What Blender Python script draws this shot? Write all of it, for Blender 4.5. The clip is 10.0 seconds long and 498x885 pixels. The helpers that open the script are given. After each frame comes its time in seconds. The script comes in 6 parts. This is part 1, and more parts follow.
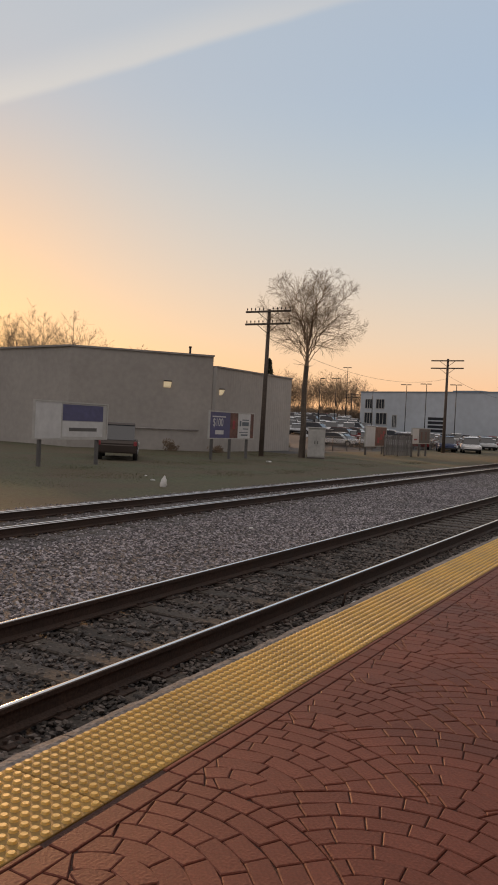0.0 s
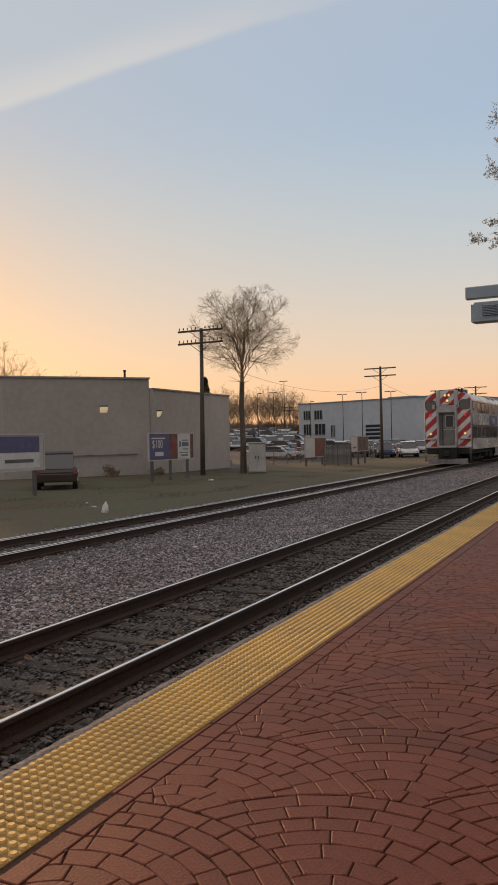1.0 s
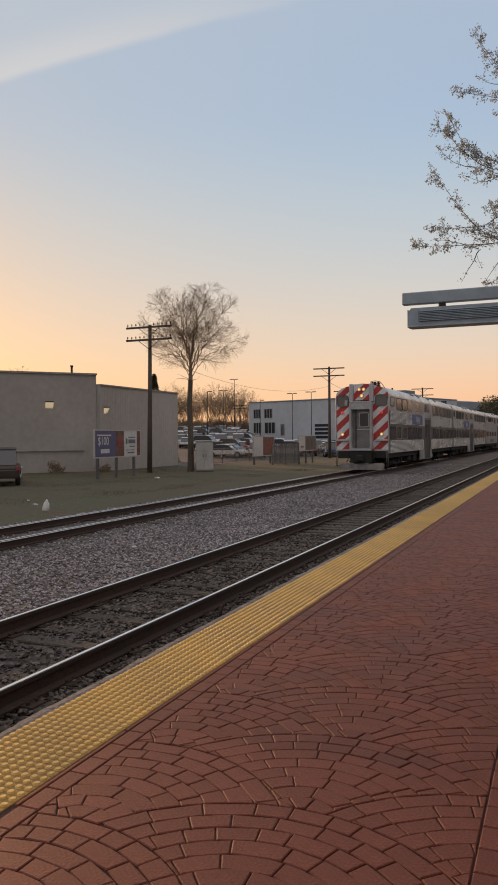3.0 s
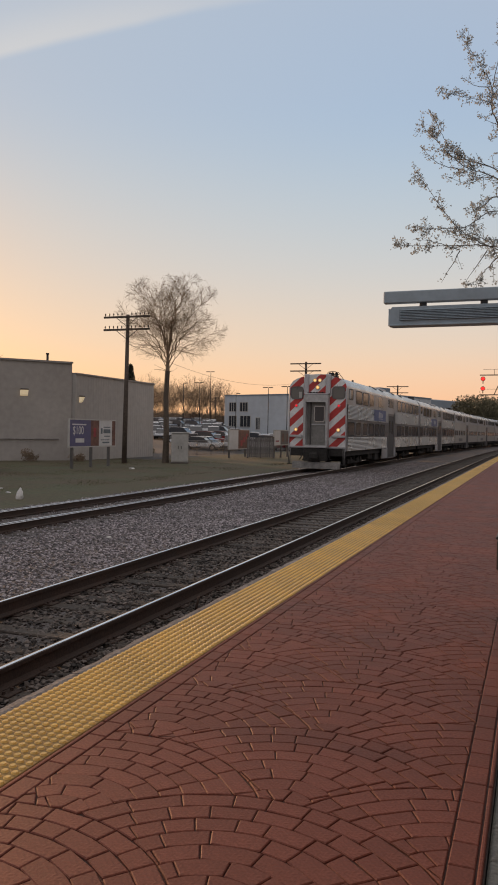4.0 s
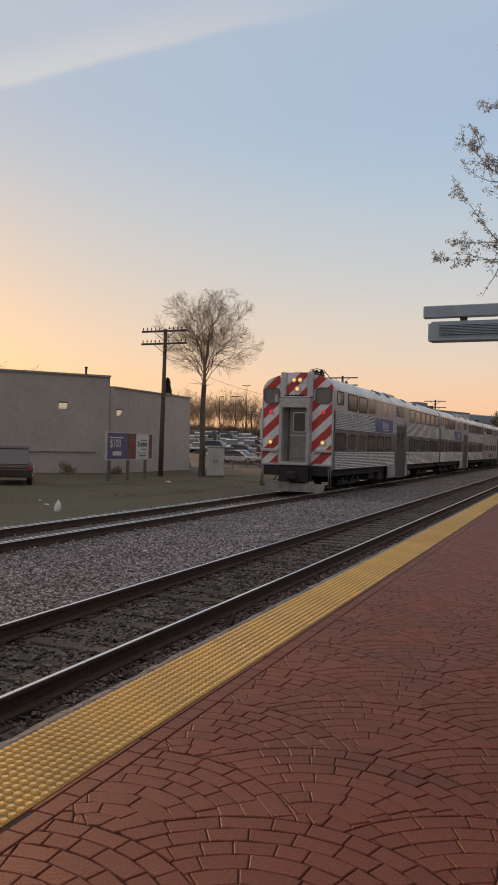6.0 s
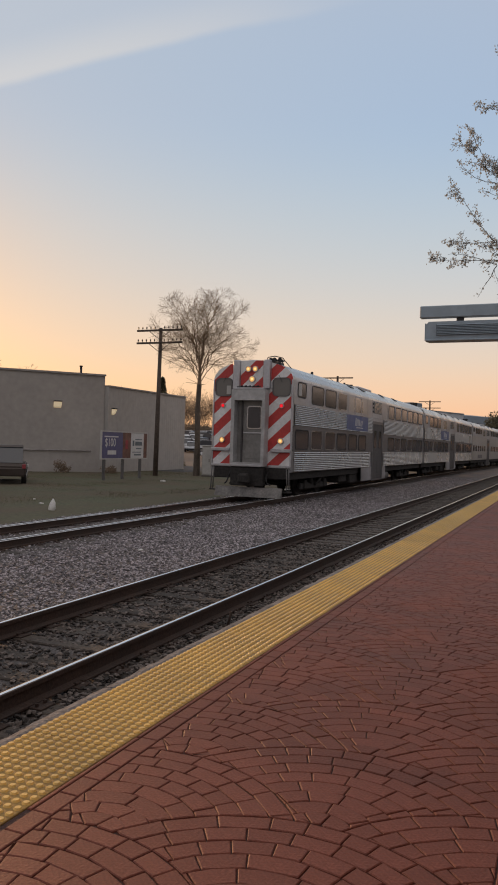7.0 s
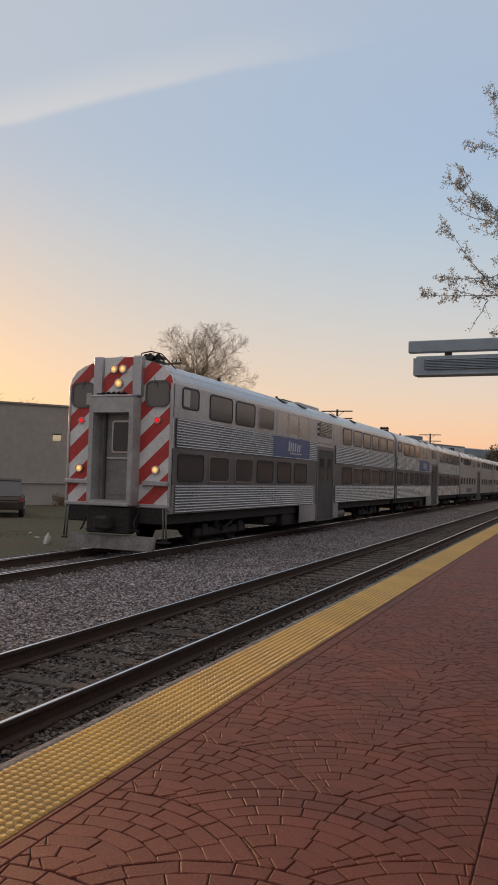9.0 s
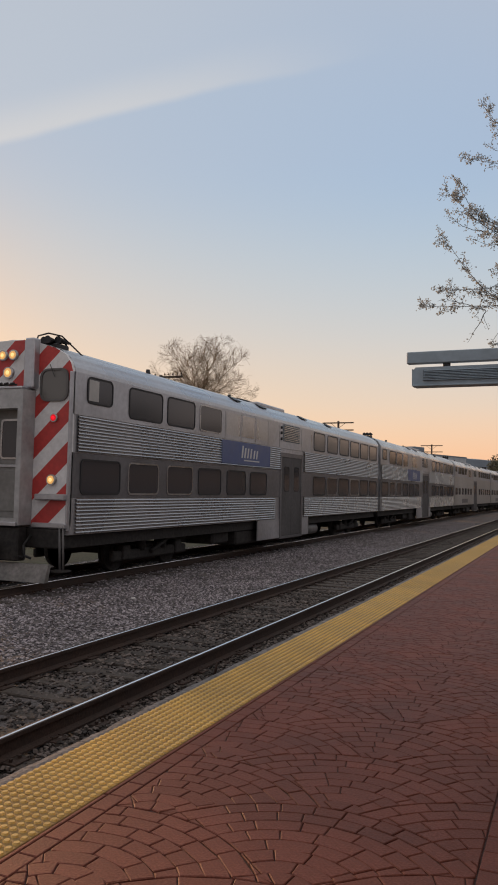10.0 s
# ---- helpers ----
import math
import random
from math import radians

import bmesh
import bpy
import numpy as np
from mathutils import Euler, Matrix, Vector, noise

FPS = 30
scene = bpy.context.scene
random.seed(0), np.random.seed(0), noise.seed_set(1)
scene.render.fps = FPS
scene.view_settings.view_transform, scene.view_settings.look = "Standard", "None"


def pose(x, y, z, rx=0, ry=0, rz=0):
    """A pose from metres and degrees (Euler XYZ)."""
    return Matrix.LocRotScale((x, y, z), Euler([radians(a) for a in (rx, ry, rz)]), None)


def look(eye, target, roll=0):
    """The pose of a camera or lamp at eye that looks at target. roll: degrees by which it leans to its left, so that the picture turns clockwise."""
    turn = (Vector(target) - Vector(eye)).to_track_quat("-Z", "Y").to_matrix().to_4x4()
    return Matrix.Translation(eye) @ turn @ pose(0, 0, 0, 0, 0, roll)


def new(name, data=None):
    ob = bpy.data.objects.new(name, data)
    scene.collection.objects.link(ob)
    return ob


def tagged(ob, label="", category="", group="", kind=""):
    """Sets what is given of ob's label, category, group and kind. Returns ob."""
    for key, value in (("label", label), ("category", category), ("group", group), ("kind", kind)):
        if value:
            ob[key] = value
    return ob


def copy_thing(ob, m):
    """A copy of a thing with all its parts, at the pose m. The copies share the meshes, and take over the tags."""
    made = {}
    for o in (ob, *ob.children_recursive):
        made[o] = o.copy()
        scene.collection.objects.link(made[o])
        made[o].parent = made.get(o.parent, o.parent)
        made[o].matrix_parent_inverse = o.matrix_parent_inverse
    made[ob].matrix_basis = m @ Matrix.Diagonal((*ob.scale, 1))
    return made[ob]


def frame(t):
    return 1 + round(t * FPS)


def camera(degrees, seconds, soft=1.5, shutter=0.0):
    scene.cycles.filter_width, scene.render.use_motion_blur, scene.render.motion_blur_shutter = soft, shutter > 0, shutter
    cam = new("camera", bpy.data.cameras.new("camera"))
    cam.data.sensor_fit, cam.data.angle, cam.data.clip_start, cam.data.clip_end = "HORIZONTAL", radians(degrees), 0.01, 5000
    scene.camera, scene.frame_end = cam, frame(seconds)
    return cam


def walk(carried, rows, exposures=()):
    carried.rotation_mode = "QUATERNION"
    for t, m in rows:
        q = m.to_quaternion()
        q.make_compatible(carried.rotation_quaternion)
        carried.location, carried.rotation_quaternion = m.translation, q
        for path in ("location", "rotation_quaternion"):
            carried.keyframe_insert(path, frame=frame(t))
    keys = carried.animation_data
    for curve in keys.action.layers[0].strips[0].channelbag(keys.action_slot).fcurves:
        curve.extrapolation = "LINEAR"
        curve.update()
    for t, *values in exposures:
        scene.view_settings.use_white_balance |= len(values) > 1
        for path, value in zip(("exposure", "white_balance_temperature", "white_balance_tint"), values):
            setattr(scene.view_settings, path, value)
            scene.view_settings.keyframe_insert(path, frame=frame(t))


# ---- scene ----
cam = camera(35.8, 10.0, soft=1.8)
PATH = [
    (0, pose(-0.201, -0.059, 1.727, 88.49, -2.77, 30.32)),
    (0.3, pose(-0.155, -0.062, 1.728, 89.42, -1.63, 30.20)),
    (0.5, pose(-0.129, -0.063, 1.728, 89.77, -0.69, 28.52)),
    (0.8, pose(-0.105, -0.070, 1.713, 89.92, 0.64, 26.40)),
    (1, pose(-0.097, -0.073, 1.707, 89.88, 1.24, 25.94)),
    (1.5, pose(-0.081, -0.062, 1.719, 89.86, 1.67, 25.45)),
    (2, pose(-0.050, -0.032, 1.720, 89.79, 0.90, 23.65)),
    (3.5, pose(0.103, 0.026, 1.766, 89.42, -0.07, 21.57)),
    (4, pose(0.023, -0.028, 1.765, 89.15, -1.05, 20.40)),
    (4.5, pose(-0.112, -0.076, 1.763, 89.75, -1.51, 21.04)),
    (5, pose(-0.130, -0.080, 1.772, 90.38, -1.45, 22.09)),
    (6.5, pose(0.026, 0.017, 1.779, 90.02, -1.47, 23.14)),
    (7, pose(-0.040, -0.006, 1.770, 90.11, -1.67, 22.64)),
    (7.5, pose(0.019, 0.020, 1.769, 90.65, -2.30, 23.59)),
    (8, pose(0.127, 0.113, 1.779, 91.09, -2.21, 24.80)),
    (8.5, pose(0.154, 0.123, 1.788, 91.49, -1.57, 24.68)),
    (9, pose(0.125, 0.062, 1.792, 92.56, -1.66, 22.76)),
    (9.5, pose(0.107, 0.042, 1.773, 93.62, -1.73, 20.88)),
    (9.8, pose(0.130, 0.058, 1.782, 93.61, -1.72, 21.40)),
    (10, pose(0.156, 0.072, 1.791, 93.48, -1.17, 22.91)),
]
walk(cam, PATH, exposures=((0.0, 0.18, 8400, 12), (3.5, 0.19, 8080, 12), (10.0, 0.19, 7920, 12)))

# ---- world and light ----
SUN_AZ, SUN_EL = 52.0, 8.0          # degrees left of the track's direction, degrees up


def sky_dir(az, el):
    a, e = radians(az), radians(el)
    return Vector((-math.sin(a) * math.cos(e), math.cos(a) * math.cos(e), math.sin(e)))


def lin(r, g, b):
    """A colour given as 0 to 255, made linear."""
    f = lambda c: c / 255 / 12.92 if c < 10.3 else ((c / 255 + 0.055) / 1.055) ** 2.4
    return (f(r), f(g), f(b), 1)


world = bpy.data.worlds.new("evening sky")
scene.world = world
world.use_nodes = True
wt = world.node_tree
wt.nodes.clear()


def wnode(kind, operation="", interpolation_type="", use_clamp=False):
    n = wt.nodes.new(kind)
    if operation:
        n.operation = operation
    if interpolation_type:
        n.interpolation_type = interpolation_type
    if use_clamp:
        n.use_clamp = True
    return n


def wmath(op, a, b=None, c=None, clamp=False):
    n = wnode("ShaderNodeMath", operation=op, use_clamp=clamp)
    for i, v in enumerate((a, b, c)):
        if v is None:
            continue
        if isinstance(v, (int, float)):
            n.inputs[i].default_value = v
        else:
            wt.links.new(v, n.inputs[i])
    return n.outputs[0]


def wmix(fac, a, b, blend="MIX"):
    n = wnode("ShaderNodeMix")
    n.data_type, n.blend_type = "RGBA", blend
    for i, v in ((0, fac), (6, a), (7, b)):
        if isinstance(v, (int, float, tuple)):
            n.inputs[i].default_value = v
        else:
            wt.links.new(v, n.inputs[i])
    return n.outputs[2]


sky_coord = wnode("ShaderNodeTexCoord").outputs["Generated"]
sky_xyz = wnode("ShaderNodeSeparateXYZ")
wt.links.new(sky_coord, sky_xyz.inputs[0])
nishita = wnode("ShaderNodeTexSky")
nishita.sky_type, nishita.sun_disc = "NISHITA", False
nishita.sun_elevation, nishita.sun_rotation = radians(SUN_EL), radians(-SUN_AZ)
nishita.air_density, nishita.dust_density, nishita.ozone_density = 1.0, 0.4, 1.5


def sky_ramp(stops):
    """Colour by height over the horizon."""
    r = wnode("ShaderNodeValToRGB")
    r.color_ramp.interpolation = "B_SPLINE"
    r.color_ramp.elements[0].color, r.color_ramp.elements[1].color = stops[0][1], stops[-1][1]
    for pos, col in stops[1:-1]:
        r.color_ramp.elements.new(pos).color = col
    wt.links.new(sky_xyz.outputs[2], r.inputs[0])
    return r.outputs[0]


def sky_dot(v):
    n = wnode("ShaderNodeVectorMath", operation="DOT_PRODUCT")
    wt.links.new(sky_coord, n.inputs[0])
    n.inputs[1].default_value = v
    return n.outputs["Value"]


near_sun = sky_dot(sky_dir(SUN_AZ, SUN_EL))
sunward = wnode("ShaderNodeMapRange", interpolation_type="SMOOTHSTEP")
wt.links.new(sky_dot(sky_dir(SUN_AZ, 0)), sunward.inputs[0])
sunward.inputs[1].default_value, sunward.inputs[2].default_value = 0.0, 0.72
# the evening's haze: peach below, pale in the middle, blue above; dusky blue on the side away from the sun
warm_side = sky_ramp(((0.0, lin(217, 151, 132)), (0.05, lin(225, 179, 155)), (0.11, lin(208, 194, 188)), (0.2, lin(178, 191, 209)),
                      (0.3, lin(156, 185, 217)), (0.4, lin(132, 171, 221)), (0.7, lin(166, 180, 204)), (1.0, lin(190, 190, 196))))
dusk_side = sky_ramp(((0.0, lin(132, 122, 130)), (0.08, lin(152, 143, 154)), (0.25, lin(158, 163, 180)),
                      (0.45, lin(164, 172, 192)), (1.0, lin(190, 190, 196))))
sky = wmix(sunward.outputs[0], dusk_side, warm_side)
low = wmath("POWER", wmath("SUBTRACT", 1.0, wmath("MAXIMUM", sky_xyz.outputs[2], 0.0)), 4.8)
glow_wide = wmath("POWER", wmath("MAXIMUM", near_sun, 0.0), 7.5)
glow_tight = wmath("POWER", wmath("MAXIMUM", near_sun, 0.0), 60.0)
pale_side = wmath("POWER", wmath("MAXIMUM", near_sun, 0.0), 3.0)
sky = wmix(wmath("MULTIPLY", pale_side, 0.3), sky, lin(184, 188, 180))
sky = wmix(wmath("MULTIPLY", wmath("MULTIPLY", glow_wide, low), 0.7), sky, lin(230, 162, 101))
sky = wmix(wmath("MULTIPLY", glow_tight, 0.4), sky, (0.74, 0.34, 0.1, 1))
# one long sheet of thin cloud, sharp along its lower edge
edge_a, edge_b = sky_dir(44, 22.2), sky_dir(19.5, 29.0)
edge_n = edge_a.cross(edge_b).normalized()
if edge_n.z < 0:
    edge_n.negate()
streak_noise = wnode("ShaderNodeTexNoise")
streak_noise.inputs["Scale"].default_value, streak_noise.inputs["Detail"].default_value = 3.0, 4
wt.links.new(sky_coord, streak_noise.inputs["Vector"])
over = wmath("ADD", sky_dot(edge_n), wmath("MULTIPLY", wmath("SUBTRACT", streak_noise.outputs[0], 0.5), 0.03))
rise = wnode("ShaderNodeMapRange", interpolation_type="SMOOTHSTEP")
wt.links.new(over, rise.inputs[0])
rise.inputs[1].default_value, rise.inputs[2].default_value = -0.002, 0.009
fall = wnode("ShaderNodeMapRange", interpolation_type="SMOOTHSTEP")
wt.links.new(over, fall.inputs[0])
fall.inputs[1].default_value, fall.inputs[2].default_value = 0.055, 0.006
toward = wnode("ShaderNodeMapRange", interpolation_type="SMOOTHSTEP")
wt.links.new(near_sun, toward.inputs[0])
toward.inputs[1].default_value, toward.inputs[2].default_value = 0.72, 0.93
sheet = wmath("ADD", wmath("MULTIPLY", fall.outputs[0], 0.74), 0.26)
cloud = wmath("MULTIPLY", wmath("MULTIPLY", rise.outputs[0], sheet), wmath("MULTIPLY", toward.outputs[0], 0.6))
sky = wmix(cloud, sky, lin(194, 200, 210))
nish_bg, haze_bg, both = wnode("ShaderNodeBackground"), wnode("ShaderNodeBackground"), wnode("ShaderNodeAddShader")
wt.links.new(nishita.outputs[0], nish_bg.inputs[0])
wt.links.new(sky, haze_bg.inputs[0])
nish_bg.inputs[1].default_value, haze_bg.inputs[1].default_value = 0.018, 0.95
wt.links.new(nish_bg.outputs[0], both.inputs[0])
wt.links.new(haze_bg.outputs[0], both.inputs[1])
wt.links.new(both.outputs[0], wnode("ShaderNodeOutputWorld").inputs[0])

sun = new("sun", bpy.data.lights.new("sun", "SUN"))
sun.data.energy, sun.data.angle, sun.data.color = 2.3, radians(6), (1.0, 0.6, 0.34)
sun.matrix_world = look(sky_dir(SUN_AZ, SUN_EL) * 100, (0, 0, 0))

# ---- materials ----


def material(name, color, rough=0.7, metal=0.0, grain=40.0, vary=0.25, stain=2.0, stain_amt=0.25, bump=0.15, bump_scale=None,
             random_amt=0.0, island_amt=0.0, dark=None, emission=0.0, spec=0.5, rough_var=1.0):
    """A surface with a base colour, fine grain, larger stains and relief, sizes in 1/m."""
    m = bpy.data.materials.new(name)
    m.use_nodes = True
    t = m.node_tree
    b = t.nodes["Principled BSDF"]
    b.inputs["Roughness"].default_value, b.inputs["Metallic"].default_value = rough, metal
    b.inputs["Specular IOR Level"].default_value = spec
    tc = t.nodes.new("ShaderNodeTexCoord").outputs["Object"]

    def noise_tex(scale, detail):
        n = t.nodes.new("ShaderNodeTexNoise")
        n.inputs["Scale"].default_value, n.inputs["Detail"].default_value = scale, detail
        t.links.new(tc, n.inputs["Vector"])
        return n.outputs[0]

    def scale_value(fac, lo, hi):
        n = t.nodes.new("ShaderNodeMapRange")
        n.inputs[1].default_value, n.inputs[2].default_value = 0.3, 0.7
        n.inputs[3].default_value, n.inputs[4].default_value = lo, hi
        t.links.new(fac, n.inputs[0])
        return n.outputs[0]

    def times(a, c):
        n = t.nodes.new("ShaderNodeMix")
        n.data_type, n.blend_type = "RGBA", "MULTIPLY"
        n.inputs[0].default_value = 1
        if isinstance(a, tuple):
            n.inputs[6].default_value = a
        else:
            t.links.new(a, n.inputs[6])
        t.links.new(c, n.inputs[7])
        return n.outputs[2]
    fine, broad = noise_tex(grain, 5), noise_tex(stain, 4)
    col = times((*color, 1), scale_value(fine, 1 - vary, 1 + vary))
    if dark:
        n = t.nodes.new("ShaderNodeMix")
        n.data_type = "RGBA"
        t.links.new(scale_value(broad, 0, 1), n.inputs[0])
        t.links.new(col, n.inputs[6])
        n.inputs[7].default_value = (*dark, 1)
        col = n.outputs[2]
    else:
        col = times(col, scale_value(broad, 1 - stain_amt, 1 + stain_amt * 0.6))
    if random_amt:
        n = t.nodes.new("ShaderNodeObjectInfo")
        col = times(col, scale_value(n.outputs["Random"], 1 - random_amt, 1 + random_amt))
    if island_amt:
        n = t.nodes.new("ShaderNodeNewGeometry")
        col = times(col, scale_value(n.outputs["Random Per Island"], 1 - island_amt, 1 + island_amt))
    t.links.new(col, b.inputs["Base Color"])
    t.links.new(scale_value(broad, max(rough - 0.12 * rough_var, 0.03), min(rough + 0.1 * rough_var, 1)), b.inputs["Roughness"])
    if bump:
        n = t.nodes.new("ShaderNodeBump")
        n.inputs["Strength"].default_value, n.inputs["Distance"].default_value = bump, 0.02
        t.links.new(noise_tex(bump_scale or grain, 6), n.inputs["Height"])
        t.links.new(n.outputs[0], b.inputs["Normal"])
    if emission:
        b.inputs["Emission Color"].default_value, b.inputs["Emission Strength"].default_value = (*color, 1), emission
    return m


def glow(name, color, strength):
    m = bpy.data.materials.new(name)
    m.use_nodes = True
    b = m.node_tree.nodes["Principled BSDF"]
    b.inputs["Base Color"].default_value = (*color, 1)
    b.inputs["Emission Color"].default_value, b.inputs["Emission Strength"].default_value = (*color, 1), strength
    return m


def glassy(name, color, rough=0.05, spec=0.5):
    m = bpy.data.materials.new(name)
    m.use_nodes = True
    b = m.node_tree.nodes["Principled BSDF"]
    b.inputs["Base Color"].default_value = (*color, 1)
    b.inputs["Roughness"].default_value, b.inputs["Specular IOR Level"].default_value = rough, spec
    return m


M_BRICK = material("stamped brick", (0.2, 0.063, 0.043), 0.64, grain=70, vary=0.22, stain=1.1, stain_amt=0.22, bump=0.2, bump_scale=60, random_amt=0.06, island_amt=0.08, spec=0.24, rough_var=0.4)
M_BLOCKER = material("unseen blocker brick", (0.2, 0.11, 0.085), 0.85, grain=12, vary=0.2, stain=0.6, stain_amt=0.2, bump=0.3)
M_JOINT = material("joint", (0.075, 0.032, 0.025), 0.9, grain=90, vary=0.3, bump=0.4)
# panel base between domes: their shade put into the colour, along with grime
M_YELLOW_GRIME_SHADE = material("grimed and shaded tactile yellow", (0.38, 0.22, 0.058), 0.7, grain=60, vary=0.2, stain=1.7, stain_amt=0.3, bump=0.15, random_amt=0.05)
M_YELLOW = material("tactile yellow", (0.76, 0.47, 0.125), 0.5, grain=60, vary=0.12, stain=1.7, stain_amt=0.2, bump=0.1, random_amt=0.05)
M_CONC = material("edge concrete", (0.13, 0.112, 0.105), 0.85, grain=45, vary=0.25, stain=3, stain_amt=0.3, bump=0.4)
M_COPE = material("worn coping concrete", (0.2, 0.185, 0.18), 0.9, grain=35, vary=0.4, stain=5, stain_amt=0.5, bump=0.6, random_amt=0.15)
M_PAVE = material("grey paving stone", (0.22, 0.215, 0.19), 0.85, grain=50, vary=0.3, stain=2.5, stain_amt=0.3, bump=0.4)
M_STONE = material("ballast stone", (0.3, 0.272, 0.285), 0.9, grain=25, vary=0.25, stain=0.8, stain_amt=0.25, bump=0.3, island_amt=0.55)
M_BED = material("ballast bed", (0.12, 0.104, 0.1), 0.95, grain=38, vary=0.75, stain=0.7, stain_amt=0.3, bump=1.0, bump_scale=30)
M_STONE_DARK = material("oily ballast stone", (0.12, 0.1, 0.09), 0.9, grain=25, vary=0.25, stain=0.8, stain_amt=0.25, bump=0.3, island_amt=0.6)
M_TIE = material("creosoted tie", (0.075, 0.06, 0.05), 0.9, grain=30, vary=0.4, stain=4, stain_amt=0.35, bump=0.5, random_amt=0.2)
M_RUST = material("rusty rail side", (0.055, 0.033, 0.025), 0.85, grain=50, vary=0.35, stain=3, stain_amt=0.3, bump=0.3)
M_RAILTOP = material("polished rail head", (0.9, 0.88, 0.86), 0.13, 1.0, grain=60, vary=0.06, stain=1.0, stain_amt=0.06, bump=0, rough_var=0.4)
M_GRASS = material("rough grass", (0.07, 0.076, 0.034), 0.95, grain=9, vary=0.55, stain=0.35, dark=(0.112, 0.082, 0.055), bump=1.0, bump_scale=14)
M_BLADE = material("grass blades", (0.115, 0.115, 0.055), 0.9, grain=3, vary=0.2, stain=0.3, stain_amt=0.4, bump=0, island_amt=0.3)
M_ASPHALT = material("lot asphalt", (0.06, 0.06, 0.062), 0.9, grain=12, vary=0.3, stain=0.2, stain_amt=0.2, bump=0.4)
M_WALL = material("painted block wall", (0.4, 0.37, 0.345), 0.85, grain=3.0, vary=0.07, stain=0.25, stain_amt=0.14, bump=0.2, bump_scale=12)
M_METAL_WALL = material("ribbed metal siding", (0.4, 0.38, 0.36), 0.6, grain=2.5, vary=0.07, stain=0.3, stain_amt=0.12, bump=0.05)
M_COPING = material("roof coping", (0.3, 0.28, 0.27), 0.6, grain=4, vary=0.1, stain_amt=0.2, bump=0.1)
M_WOOD = material("weathered pole wood", (0.11, 0.085, 0.07), 0.9, grain=18, vary=0.35, stain=1.5, stain_amt=0.3, bump=0.5)
M_SLAT = material("weathered grey slats", (0.2, 0.19, 0.185), 0.9, grain=16, vary=0.3, stain=2, stain_amt=0.3, bump=0.4, random_amt=0.15)
M_BARK = material("tree bark", (0.12, 0.095, 0.075), 0.95, grain=14, vary=0.35, stain=1.2, stain_amt=0.3, bump=0.6)
M_STEEL = material("stainless steel", (0.47, 0.465, 0.465), 0.3, 0.85, grain=14, vary=0.08, stain=0.6, stain_amt=0.16, bump=0.03)
M_STEEL_PLAIN = material("brushed steel panel", (0.5, 0.505, 0.53), 0.42, 0.75, grain=9, vary=0.1, stain=0.5, stain_amt=0.2, bump=0.03)
M_PALESTEEL = material("pale brushed steel side", (0.5, 0.48, 0.46), 0.45, 0.6, grain=6, vary=0.1, stain=0.4, stain_amt=0.2, bump=0.03)
M_BAND = material("window band", (0.155, 0.15, 0.158), 0.42, 0.25, grain=8, vary=0.15, stain=0.7, stain_amt=0.25, bump=0.03)
M_TRAINGREY = material("grey train paint", (0.125, 0.12, 0.118), 0.55, 0.0, grain=10, vary=0.1, stain=1.2, stain_amt=0.25, bump=0.05)
M_GANGWAY = material("pale grey gangway paint", (0.42, 0.42, 0.42), 0.5, 0.1, grain=10, vary=0.12, stain=1.5, stain_amt=0.3, bump=0.05)
M_WHITE = material("white train paint", (0.78, 0.78, 0.78), 0.5, grain=12, vary=0.08, stain=1.3, stain_amt=0.15, bump=0.04)
M_RED = material("red train paint", (0.55, 0.055, 0.05), 0.5, grain=12, vary=0.1, stain=1.3, stain_amt=0.15, bump=0.04)
M_BLUE = material("blue sign panel", (0.075, 0.11, 0.24), 0.45, grain=10, vary=0.06, stain_amt=0.1, bump=0)
M_UNDER = material("underframe grime", (0.035, 0.032, 0.03), 0.8, 0.2, grain=12, vary=0.4, stain=2, stain_amt=0.4, bump=0.3)
M_RUBBER = material("black rubber", (0.02, 0.02, 0.021), 0.7, grain=20, vary=0.2, bump=0.1)
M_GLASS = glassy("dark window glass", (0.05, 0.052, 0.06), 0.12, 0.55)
# pale base colour stands in for sky mirrored in the upper panes
M_GLASS_SKY = glassy("upper glass with reflected sky in its colour", (0.17, 0.168, 0.17), 0.14, 0.8)
M_CARGLASS = glassy("car window glass", (0.07, 0.075, 0.085), 0.1, 0.9)
M_DOOR = material("dark door paint", (0.105, 0.1, 0.1), 0.75, 0.0, spec=0.2, grain=10, vary=0.12, stain=1.2, stain_amt=0.25, bump=0.05)
M_PLOW = material("worn plow paint", (0.2, 0.19, 0.18), 0.6, 0.1, grain=14, vary=0.25, stain=2.5, stain_amt=0.45, bump=0.1)
# paler than the bark: haze and low sun are mixed into the twig colour
M_TWIG = material("fine budding twigs", (0.25, 0.18, 0.125), 0.95, grain=3, vary=0.2, stain=0.5, stain_amt=0.25, bump=0)
# grey base colour carries the reflection on the windscreens
M_SCREEN_SHEEN = glassy("windscreen glass paled by reflection", (0.15, 0.145, 0.135), 0.18, 0.6)
M_DULLGLASS = glassy("dull window glass", (0.03, 0.035, 0.042), 0.35, 0.15)
M_GALV = material("grey-blue painted steel", (0.33, 0.42, 0.48), 0.5, 0.1, grain=9, vary=0.08, stain=1.5, stain_amt=0.12, bump=0.04)
M_DARKSLAT = material("dark louver", (0.13, 0.16, 0.18), 0.6, grain=9, vary=0.1, bump=0.05)
M_WHITEWALL = material("white-painted warehouse", (0.5, 0.54, 0.58), 0.8, grain=0.8, vary=0.06, stain=0.1, stain_amt=0.12, bump=0.1)
